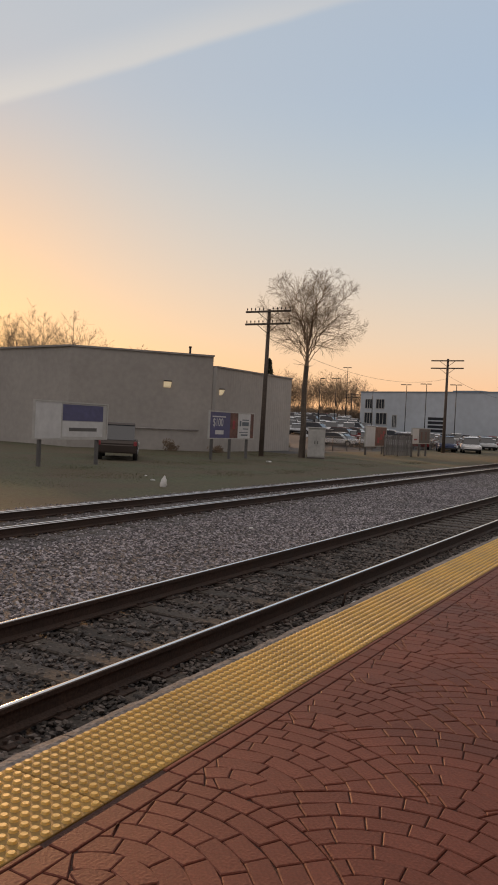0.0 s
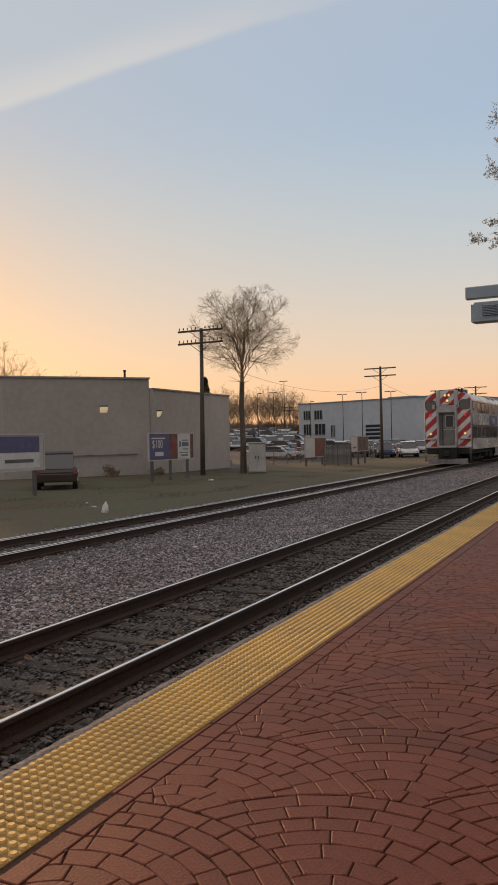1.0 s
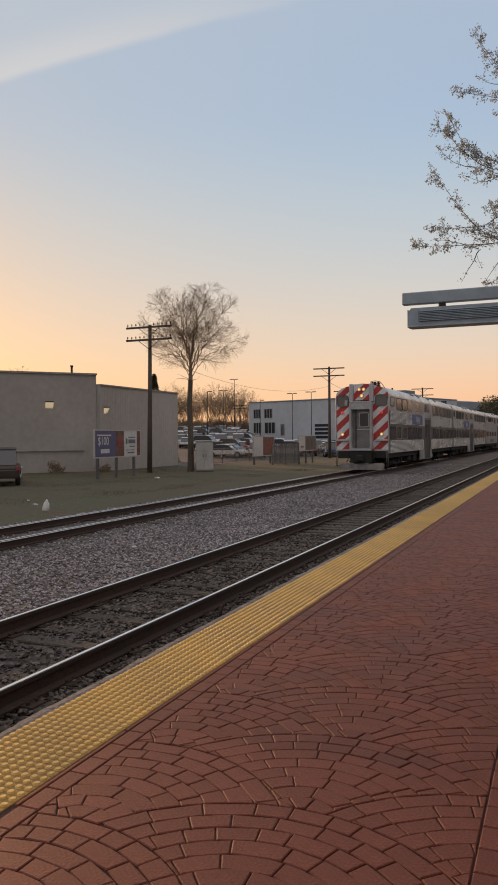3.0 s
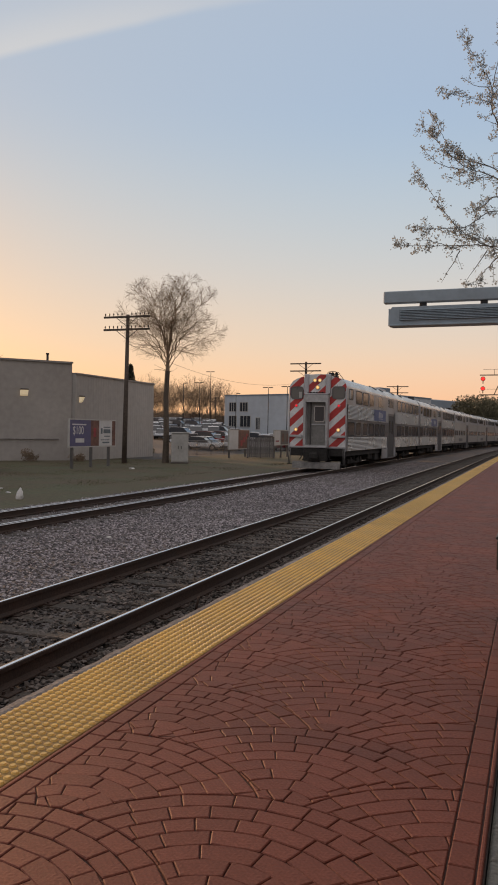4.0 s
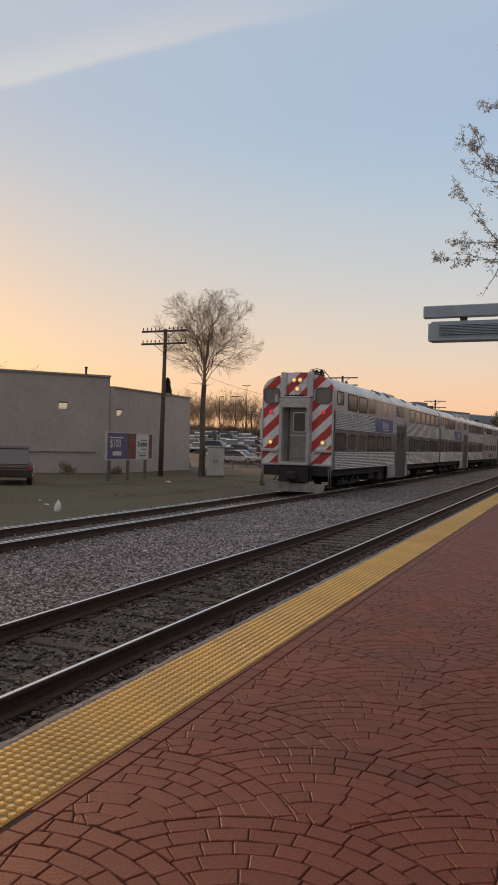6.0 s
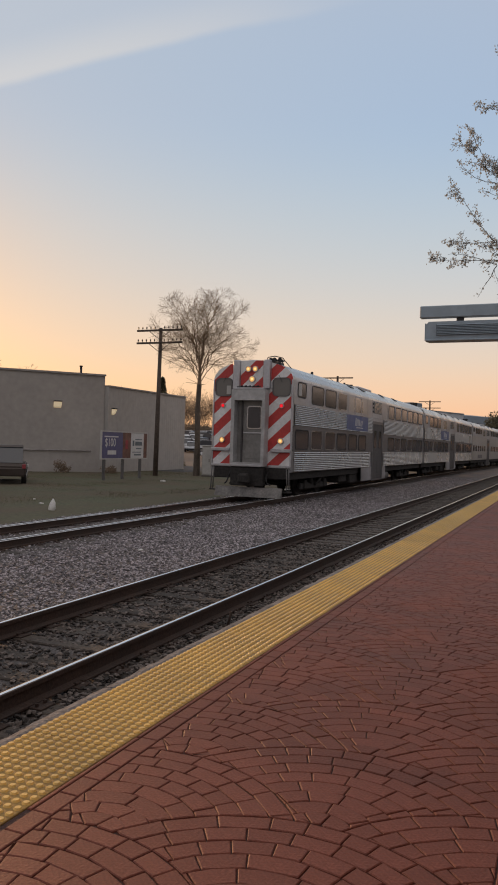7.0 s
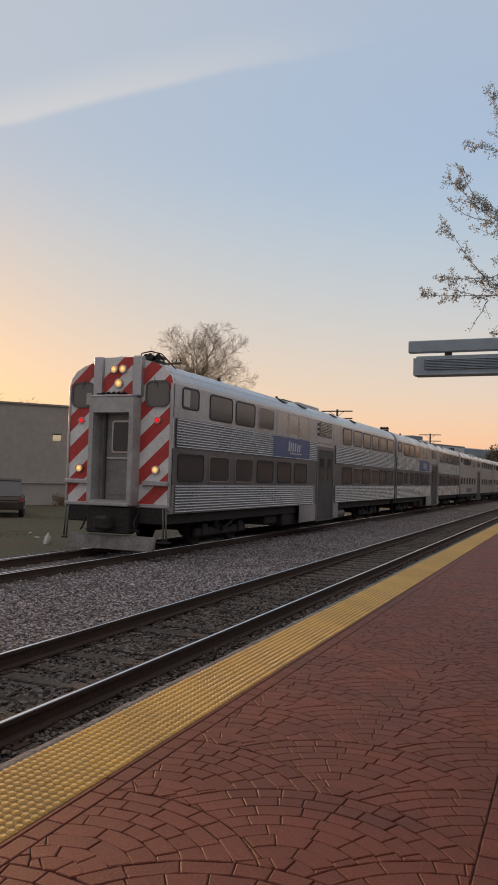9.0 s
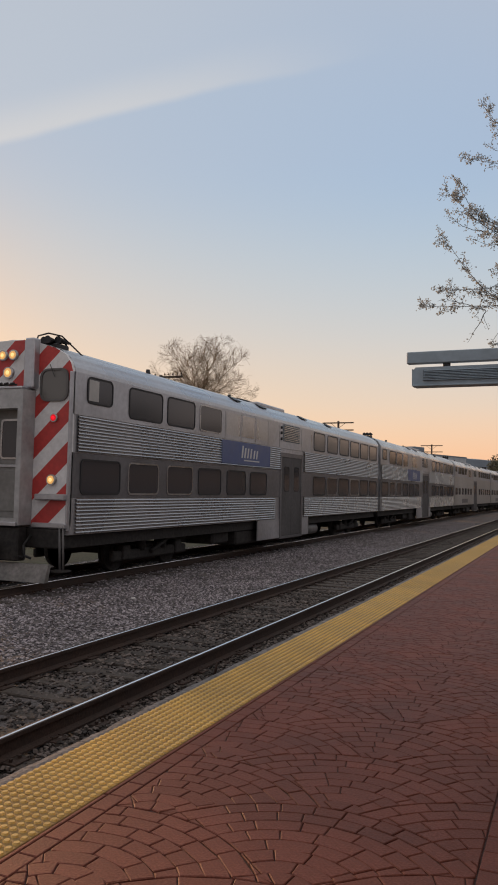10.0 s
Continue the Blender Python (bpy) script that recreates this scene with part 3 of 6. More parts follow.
def build_bricks():
    rng = random.Random(11)
    R, W, rings = 0.966, 0.1135, 8
    x_lo, x_hi, y_lo, y_hi = -2.243, -0.283, -5.0, 46.0
    polys = []
    for col in range(-3, 4):
        for row in range(-10, 50):
            cx, cy = -1.08 + 0.94 * col, 2.5 + 0.923 * row + (0.4615 if col % 2 else 0)
            if cy + R < y_lo or cy - R > y_hi:
                continue
            covers = [(cx + dx, cy + dy) for dx, dy in ((0, -0.923), (0.94, -0.4615), (-0.94, -0.4615), (0.94, -1.3845), (-0.94, -1.3845), (0, -1.846))]
            for k in range(rings):
                r1, r0 = R - k * W, R - (k + 1) * W
                a, end = radians(2 + rng.uniform(0, 9)), radians(178)
                while a < end:
                    size = rng.choice((0.17, 0.19, 0.21, 0.25, 0.14)) / max((r0 + r1) / 2, 0.18)
                    b = min(a + size, end)
                    steps = max(2, int((b - a) / 0.14) + 1)
                    ts = [a + (b - a) * i / (steps - 1) for i in range(steps)]
                    poly = [Vector((cx + r1 * math.cos(q), cy + r1 * math.sin(q))) for q in ts] + [Vector((cx + max(r0, 0.01) * math.cos(q), cy + max(r0, 0.01) * math.sin(q))) for q in (ts[-1], ts[0])]
                    a = b
                    mid = sum(poly, Vector((0, 0))) / len(poly)
                    for ux, uy in covers:
                        d = mid - Vector((ux, uy))
                        if d.length < 0.05:
                            poly = []
                            break
                        if d.length < R + 0.35:
                            u = d.normalized()
                            poly = clip(poly, Vector((ux, uy)) + u * (R - 0.0024), u)
                            if len(poly) < 3:
                                break
                    if len(poly) < 3:
                        continue
                    for p, n in (((x_lo, 0), (1, 0)), ((x_hi, 0), (-1, 0)), ((0, y_lo), (0, 1)), ((0, y_hi), (0, -1))):
                        if len(poly) >= 3:
                            poly = clip(poly, Vector(p), Vector(n))
                    if len(poly) < 3:
                        continue
                    area = abs(sum(p.cross(poly[(i + 1) % len(poly)]) for i, p in enumerate(poly))) / 2
                    if area > 0.0007:
                        polys.append(poly)
    # straight border courses on both sides
    y = y_lo
    while y < y_hi:
        y2 = y + rng.uniform(0.19, 0.21)
        for x0, x1 in ((-2.362, -2.246), (-0.28, -0.165)):
            polys.append([Vector((x0, y)), Vector((x1, y)), Vector((x1, y2)), Vector((x0, y2))])
        for x0, x1 in ((-2.397, -2.366), (-0.162, -0.136)):
            if int(y / 0.2) % 5 == 0:
                polys.append([Vector((x0, y)), Vector((x1, y)), Vector((x1, y + 1.0)), Vector((x0, y + 1.0))])
        y = y2
    polys.sort(key=lambda q: max(p.y for p in q))
    paving = thing("brick_paving", "red stamped brick paving laid in fans", "brick paving", kind="structure")
    near = [q for q in polys if max(p.y for p in q) > 1.9][:300]
    ids = {id(q) for q in near}
    for q in near:
        vs, fs = [], []
        c = sum(q, Vector((0, 0))) / len(q)
        brick_prism([p - c for p in q], rng.uniform(-0.0015, 0.0015), vs, fs)
        me = bpy.data.meshes.new("brick")
        me.from_pydata(vs, [], fs)
        me.materials.append(M_BRICK)
        shared("brick", me, paving, pose(c.x, c.y, 0))
    vs, fs = [], []
    for q in polys:
        if id(q) not in ids:
            brick_prism(q, rng.uniform(-0.0015, 0.0015), vs, fs)
    me = bpy.data.meshes.new("far_bricks")
    me.from_pydata(vs, [], fs)
    me.materials.append(M_BRICK)
    ob = shared("far_bricks", me, paving, Matrix.Identity(4))
    tagged(ob, kind="stuff")
    # beyond the fans the paving runs on as a plain red surface
    rest = ribbon(bmesh.new(), [(EDGE_X + 0.615, -0.008), (EDGE_X + 0.615, -0.001), (-0.136, -0.001), (-0.136, -0.008)], [46.0, 55] + [y for y in YS if y > 55])
    part("far_paving", rest, M_BRICK, paving)
    # grey stone setts of the walkway
    sett_vs = [mesh_of(box(0.004, 0.196, 0.004, w, -0.062, -0.022, 0.008), "sett", M_PAVE) for w in (0.29, 0.36)]
    walk_ob = bpy.data.objects["pavement"]
    for i in range(3):
        y = -3.0 + 0.1 * i
        while y < 9:
            k = rng.randrange(2)
            shared("sett", sett_vs[k], walk_ob, pose(-0.12 + 0.2 * i, y, rng.uniform(-0.004, 0.004)))
            y += (0.294, 0.364)[k]

# ---- buildings ----


def build_near_building():
    b = thing("warehouse", "grey-painted low warehouse with a taller corner block", "building")
    zl, zh, g = 5.45, 6.17, GROUND - 0.3
    # taller block: an angled front and a long side
    tall = [(-29.12, 44.2), (-35.4, 37.0), (-46.0, 38.6), (-75.0, 43.0), (-75.0, 62.0), (-60.0, 62.0)]
    part("tall_wall", prism(bmesh.new(), tall, "z", g, zh - 0.12), M_WALL, b)
    cop = [(-29.0, 44.15), (-35.4, 36.85), (-46.0, 38.45), (-75.1, 42.85), (-75.1, 62.1), (-59.9, 62.1)]
    part("tall_coping", prism(bmesh.new(), cop, "z", zh - 0.12, zh), M_COPING, b, "worn metal roof coping")
    low = bmesh.new()
    y = 44.26
    low_out = [(-29.1, y)]
    while y < 55.2:
        low_out += [(-29.1, y + 0.22), (-29.088, y + 0.25), (-29.088, y + 0.3), (-29.1, y + 0.33)]
        y += 0.33
    low_out += [(-29.1, 55.4), (-75.0, 55.4), (-75.0, 44.26)]
    # the lower wing's ribbed siding stands before the block behind it
    low_out = [(x + 0.25 if x > -30 else x, yy) for x, yy in low_out]
    part("low_wall", prism(low, low_out, "z", g, zl - 0.1), M_METAL_WALL, b, "ribbed metal siding")
    part("low_coping", box(-75.1, -28.75, 44.26, 55.5, zl - 0.1, zl), M_COPING, b)
    for x, y, h, r in ((-33.4, 47.5, 1.0, 0.12), (-36.6, 45.0, 0.45, 0.15)):
        bm = tube(bmesh.new(), (x, y, zh - 0.1), (x, y, zh + h - 0.1), r * 0.7, r * 0.7, 10)
        tube(bm, (x, y, zh + h - 0.1), (x, y, zh + h), r, r, 10)
        part("vent_pipe", bm, M_DARKMETAL, b)
    # wall lamps with lit diffusers
    for x, y, z, ang in ((-31.15, 41.78, 4.03, 49), (-28.8, 44.8, 3.72, 90)):
        m = pose(x, y, z, 0, 0, ang)
        lamp = part("wall_lamp", box(-0.27 if ang == 49 else -0.16, 0.27 if ang == 49 else 0.16, -0.26, 0.06, 0.14, 0.22, 0.03), M_DARKMETAL, b, at=m)
        w = 0.24 if ang == 49 else 0.13
        part("diffuser", prism(bmesh.new(), [(-0.24, 0.14), (0.03, 0.14), (0.03, -0.24), (-0.1, -0.15)], "x", -w, w), L_WALL, lamp, "lit warm lamp diffuser")
    # dark doorway and low pipe on the angled front
    part("pipe_rail", tube(bmesh.new(), (-33.9, 38.55, 1.0), (-29.6, 43.45, 1.0), 0.05), M_COPING, b)


def billboard(at, w, z0, z1, face, label, posts=3):
    s = thing("billboard", label, "billboard", at)
    h = z1 - z0
    part("backing", box(0, w, 0.0, 0.06, z0, z1, 0.01), M_CREAM, s)
    fr = bmesh.new()
    for a in ((-0.05, w + 0.05, -0.03, 0.08, z0 - 0.06, z0), (-0.05, w + 0.05, -0.03, 0.08, z1, z1 + 0.06), (-0.05, 0, -0.03, 0.08, z0, z1), (w, w + 0.05, -0.03, 0.08, z0, z1)):
        block(fr, *a)
    part("frame", fr, M_CREAM, s, "pale metal frame")
    for i in range(posts):
        x = w * (0.1 + 0.8 * i / max(posts - 1, 1))
        part("post", box(x - 0.07, x + 0.07, 0.085, 0.22, GROUND - 0.4, z1 - 0.1, 0.01), M_TRAINGREY, s)
    face(s, w, z0, h)
    return s


def text_part(s, body, size, x, z, mat, depth=0.012, font_squash=1.0):
    cu = bpy.data.curves.new("lettering", "FONT")
    cu.body, cu.size, cu.extrude = body, size, 0.004
    cu.materials.append(mat)
    tmp = new("lettering", cu)
    dg = bpy.context.evaluated_depsgraph_get()
    me = bpy.data.meshes.new_from_object(tmp.evaluated_get(dg))
    bpy.data.objects.remove(tmp)
    ob = new("lettering", me)
    ob.parent = s
    ob.matrix_basis = pose(x, -depth, z, 90, 0, 0) @ Matrix.Diagonal((font_squash, 1, 1, 1))
    return ob


def panel_on(s, name, mat, x0, x1, z0, z1, d=0.008):
    return part(name, box(x0, x1, -d, 0.0, z0, z1), mat, s)


def face_offer(s, w, z0, h):
    """Navy offer panel, brown picture, white notice: seen with x running away from the viewer's left."""
    panel_on(s, "navy_panel", M_NAVY, 0.0, w * 0.44, z0, z0 + h)
    panel_on(s, "picture", M_BROWN, w * 0.44, w * 0.62, z0, z0 + h)
    panel_on(s, "notice", M_PAPER, w * 0.63, w * 0.92, z0 + 0.01, z0 + h - 0.01, 0.012)
    panel_on(s, "dark_strip", M_BROWN, w * 0.92, w, z0, z0 + h)
    o = text_part(s, "$100", 0.62, w * 0.06, z0 + h * 0.46, M_PAPER, 0.012, 0.85)
    for x0, x1, a, b in ((0.05, 0.34, 0.8, 0.85), (0.12, 0.3, 0.14, 0.3)):
        panel_on(s, "text_bar", M_PAPER, w * x0, w * x1, z0 + h * a, z0 + h * b, 0.014)
    for x0, x1, a, b in ((0.72, 0.88, 0.72, 0.76), (0.72, 0.88, 0.5, 0.66), (0.74, 0.87, 0.36, 0.4), (0.66, 0.86, 0.22, 0.25), (0.7, 0.86, 0.1, 0.16), (0.66, 0.7, 0.48, 0.7)):
        panel_on(s, "text_bar", M_DARKSLAT, w * x0, w * x1, z0 + h * a, z0 + h * b, 0.018)
    panel_on(s, "picture_shape", M_SIGNRED, w * 0.5, w * 0.56, z0 + h * 0.35, z0 + h * 0.7, 0.014)


def face_white_red(s, w, z0, h):
    panel_on(s, "white_panel", M_PAPER, 0.0, w * 0.44, z0, z0 + h)
    panel_on(s, "red_panel", M_BROWN, w * 0.46, w, z0, z0 + h)
    for i in range(3):
        panel_on(s, "picture_shape", M_SIGNRED, w * (0.56 + 0.14 * i), w * (0.66 + 0.14 * i), z0 + h * (0.15 + 0.18 * i), z0 + h * (0.45 + 0.18 * i), 0.014)


def face_grey(s, w, z0, h):
    panel_on(s, "white_panel", M_PAPER, 0.0, w * 0.36, z0, z0 + h)
    panel_on(s, "brown_panel", M_TRAINGREY, w * 0.38, w, z0, z0 + h)
    for i in range(2):
        panel_on(s, "picture_shape", M_BROWN, w * (0.48 + 0.25 * i), w * (0.56 + 0.25 * i), z0 + h * 0.2, z0 + h * 0.8, 0.014)
    panel_on(s, "text_bar", M_SIGNRED, w * 0.1, w * 0.28, z0 + h * 0.2, z0 + h * 0.3, 0.014)


def face_pale(s, w, z0, h):
    panel_on(s, "white_panel", M_PAPER, 0.0, w * 0.34, z0, z0 + h)
    panel_on(s, "picture", M_NAVY, w * 0.36, w * 0.94, z0 + h * 0.5, z0 + h * 0.96)
    panel_on(s, "notice", M_PAPER, w * 0.36, w * 0.94, z0 + h * 0.04, z0 + h * 0.48)
    panel_on(s, "text_bar", M_TRAINGREY, w * 0.45, w * 0.85, z0 + h * 0.2, z0 + h * 0.3, 0.014)


def build_billboards():
    # each panel's x axis runs along the line, its face to the tracks
    for x, y, w, z0, z1, f, lab, n in (
            (-23.0, 34.75, 4.7, 0.78, 2.2, face_offer, "framed billboard with a navy offer panel and white notice", 3),
            (-22.5, 21.6, 4.2, 0.72, 2.15, face_pale, "framed billboard with pale pictures on wooden posts", 2),
            (-23.0, 57.3, 4.6, 0.3, 1.82, face_white_red, "billboard with a white half and a dark red picture", 2),
            (-20.0, 59.7, 4.6, 0.68, 1.85, face_grey, "billboard with a white strip and a faded grey picture", 3)):
        s = billboard(Matrix.Identity(4), w, z0, z1, f, lab, n)
        # turned so that the lettering reads from the tracks
        s.matrix_basis = pose(x, y, 0, 0, 0, 90)


def utility_pole(x, y, top, arm_zs, lean, label, arm=1.65, pins=0):
    p = thing("utility_pole", label, "utility pole", pose(x, y, GROUND), group="poles along the line")
    h = top - GROUND
    part("pole", tube(bmesh.new(), (0, 0, -0.3), (lean, 0, h), 0.17, 0.11, 12), M_WOOD, p)
    for z in arm_zs:
        zz = z - GROUND
        lx = lean * zz / h
        a = part("crossarm", box(lx - arm, lx + arm, -0.2, -0.09, zz - 0.06, zz + 0.06, 0.01), M_WOOD, p, "wooden crossarm")
        for s in (-1, 1):
            part("brace", tube(bmesh.new(), (lx + s * 0.75, -0.14, zz - 0.05), (lx, -0.13, zz - 0.6), 0.022, 0.022, 6), M_DARKMETAL, p)
        n = pins
        for i in range(n):
            for s in (-1, 1):
                px = lx + s * (0.35 + (arm - 0.45) * i / max(n - 1, 1))
                bm = tube(bmesh.new(), (px, -0.145, zz + 0.06), (px, -0.145, zz + 0.14), 0.018, 0.018, 6)
                tube(bm, (px, -0.145, zz + 0.13), (px, -0.145, zz + 0.25), 0.05, 0.03, 7)
                part("insulator", bm, M_DARKMETAL, a)
    return p


def segs_mesh(name, segs, mat, big=0.05):
    """All limbs of one crown as a mesh: round where thick, three-sided where thin."""
    vs, fs = [], []
    for a, b, r0, r1 in segs:
        n = 7 if r0 > big else 3
        w = (b - a).normalized()
        u = w.orthogonal().normalized()
        v = w.cross(u)
        k = len(vs)
        for c, r in ((a, r0), (b, r1)):
            for i in range(n):
                q = 2 * math.pi * i / n
                vs.append(c + u * (r * math.cos(q)) + v * (r * math.sin(q)))
        for i in range(n):
            j = (i + 1) % n
            fs.append((k + i, k + j, k + n + j, k + n + i))
    me = bpy.data.meshes.new(name)
    me.from_pydata([tuple(v) for v in vs], [], fs)
    for m in (mat if isinstance(mat, list) else [mat]):
        me.materials.append(m)
    return me


def leaf_mesh(name, spots, size, rng, mat):
    vs, fs = [], []
    for p, d in spots:
        u = Vector((rng.uniform(-1, 1), rng.uniform(-1, 1), rng.uniform(-1, 1))).normalized()
        w = u.orthogonal().normalized()
        s = size * rng.uniform(0.6, 1.3)
        k = len(vs)
        t = u.cross(w) * s * 0.18
        vs += [tuple(p), tuple(p + u * s * 0.5 + w * s * 0.32 + t), tuple(p + u * s), tuple(p + u * s * 0.5 - w * s * 0.32 + t)]
        fs += [(k, k + 1, k + 2, k + 3)]
    me = bpy.data.meshes.new(name)
    me.from_pydata(vs, [], fs)
    me.materials.append(mat)
    return me

# ---- the train ----
CAR_L, CAR_PITCH, HALF = 25.6, 26.1, 1.52
SIDE_TOP, FLOOR_Z, TOP_Z = 4.06, 0.82, 4.76
UP_LEAD = [(0.5, 1.38, 3.5, 3.99)] + [(a, b, 3.34, 3.98) for a, b in ((2.1, 3.55), (3.85, 5.26), (5.61, 6.92))]
UP_REST = [(a, b, 3.34, 3.98) for a, b in ((15.26, 16.6), (17.0, 18.38), (18.72, 20.08), (20.42, 21.78), (22.1, 23.46), (23.8, 25.2))]
LOW = [(a, b, 1.65, 2.3) for a, b in ((0.35, 1.76), (2.14, 3.43), (3.9, 5.19), (5.59, 6.94), (7.4, 8.7), (9.1, 10.4), (15.22, 16.7), (16.98, 18.35), (18.65, 20.1), (20.42, 21.85), (22.1, 23.5), (23.8, 25.2))]


def roof_outline(lift=0.0):
    pts = [(-HALF, SIDE_TOP), (-1.47, 4.22), (-1.33, 4.4), (-1.1, 4.53), (-0.75, 4.64), (-0.38, 4.72), (0, TOP_Z)]
    return [(x, z + lift) for x, z in pts] + [(-x, z + lift) for x, z in pts[-2::-1]]


def rounded(y0, y1, z0, z1, r, n=4):
    out = []
    for cy, cz, a0 in ((y1 - r, z1 - r, 0), (y0 + r, z1 - r, 90), (y0 + r, z0 + r, 180), (y1 - r, z0 + r, 270)):
        for i in range(n + 1):
            q = radians(a0 + 90 * i / n)
            out.append((cy + r * math.cos(q), cz + r * math.sin(q)))
    return out


def ring_prism(bm, outer, inner, axis, lo, hi):
    """A frame: the band between two outlines of the same count, drawn out along axis."""
    def p(u, v, w):
        return {"x": (w, u, v), "y": (u, w, v)}[axis]
    n = len(outer)
    loops = [[bm.verts.new(p(u, v, w)) for u, v in o] for o, w in ((outer, lo), (outer, hi), (inner, hi), (inner, lo))]
    for a, b in zip(loops, loops[1:] + loops[:1]):
        for i in range(n):
            bm.faces.new((a[i], a[(i + 1) % n], b[(i + 1) % n], b[i]))
    bmesh.ops.recalc_face_normals(bm, faces=bm.faces[:])
    return bm


def side_window(car, sx, y0, y1, z0, z1, framed=True, glass=None):
    x = sx * HALF
    lo, hi = (x - 0.004, x + 0.016) if sx > 0 else (x - 0.016, x + 0.004)
    f = part("window", ring_prism(bmesh.new(), rounded(y0 - 0.035, y1 + 0.035, z0 - 0.035, z1 + 0.035, 0.13), rounded(y0, y1, z0, z1, 0.1), "x", lo, hi), M_STEEL if framed else M_RUBBER, car, "window in a rounded metal frame" if framed else "")
    part("pane", prism(bmesh.new(), rounded(y0, y1, z0, z1, 0.1), "x", min(x, x + sx * 0.006), max(x, x + sx * 0.006)), glass or M_GLASS, f)


def ribs(y0, y1, z0, z1, sx, n):
    """Corrugated sheet: half-round ribs running along the car."""
    bm = bmesh.new()
    h = (z1 - z0) / n
    prof = []
    for i in range(n):
        z = z0 + i * h
        prof += [(0.0, z + 0.14 * h), (0.024, z + 0.26 * h), (0.033, z + 0.5 * h), (0.024, z + 0.74 * h), (0.0, z + 0.86 * h)]
    prof = [(0.0, z0)] + prof + [(0.0, z1)]
    a = [bm.verts.new((sx * (HALF + d), y0, z)) for d, z in prof]
    b = [bm.verts.new((sx * (HALF + d), y1, z)) for d, z in prof]
    for i in range(len(prof) - 1):
        bm.faces.new((a[i], a[i + 1], b[i + 1], b[i]) if sx < 0 else (b[i], b[i + 1], a[i + 1], a[i]))
    return bm


def bogie(car, y):
    b = part("truck_frame", box(-1.12, -0.98, y - 1.75, y + 1.75, 0.1, 0.34, 0.04), M_UNDER, car)
    bm = bmesh.new()
    block(bm, 0.98, 1.12, y - 1.75, y + 1.75, 0.1, 0.34, 0.04)
    block(bm, -1.0, 1.0, y - 0.25, y + 0.25, 0.15, 0.45, 0.04)
    for s in (-1, 1):
        for dy in (-1.25, 1.25):
            block(bm, s * 1.05 - 0.12, s * 1.05 + 0.12, y + dy - 0.16, y + dy + 0.16, 0.12, 0.46, 0.03)
        for dy in (-0.5, 0.5):
            tube(bm, (s * 1.08, y + dy, 0.3), (s * 1.08, y + dy, 0.72), 0.11, 0.11, 10)
        tube(bm, (s * 1.18, y - 0.2, 0.25), (s * 1.18, y + 0.8, 0.6), 0.05, 0.05, 8)
    part("truck_suspension", bm, M_UNDER, car)


def wheelset(car, y):
    bm = tube(bmesh.new(), (-0.9, 0, 0), (0.9, 0, 0), 0.08, 0.08, 10)
    for s in (-1, 1):
        tube(bm, (s * 0.69, 0, 0), (s * 0.82, 0, 0), 0.455, 0.455, 28)
        tube(bm, (s * 0.69, 0, 0), (s * 0.71, 0, 0), 0.485, 0.485, 28)
        tube(bm, (s * 0.82, 0, 0), (s * 0.86, 0, 0), 0.2, 0.15, 14)
        for k in range(5):
            q = 2 * math.pi * k / 5
            tube(bm, (s * 0.82, 0.3 * math.cos(q), 0.3 * math.sin(q)), (s * 0.828, 0.3 * math.cos(q), 0.3 * math.sin(q)), 0.06, 0.06, 8)
    return part("wheelset", bm, M_UNDER, car, at=pose(0, y, RAIL_Z + 0.458))


AXLES = (2.75, 5.25, 20.35, 22.85)


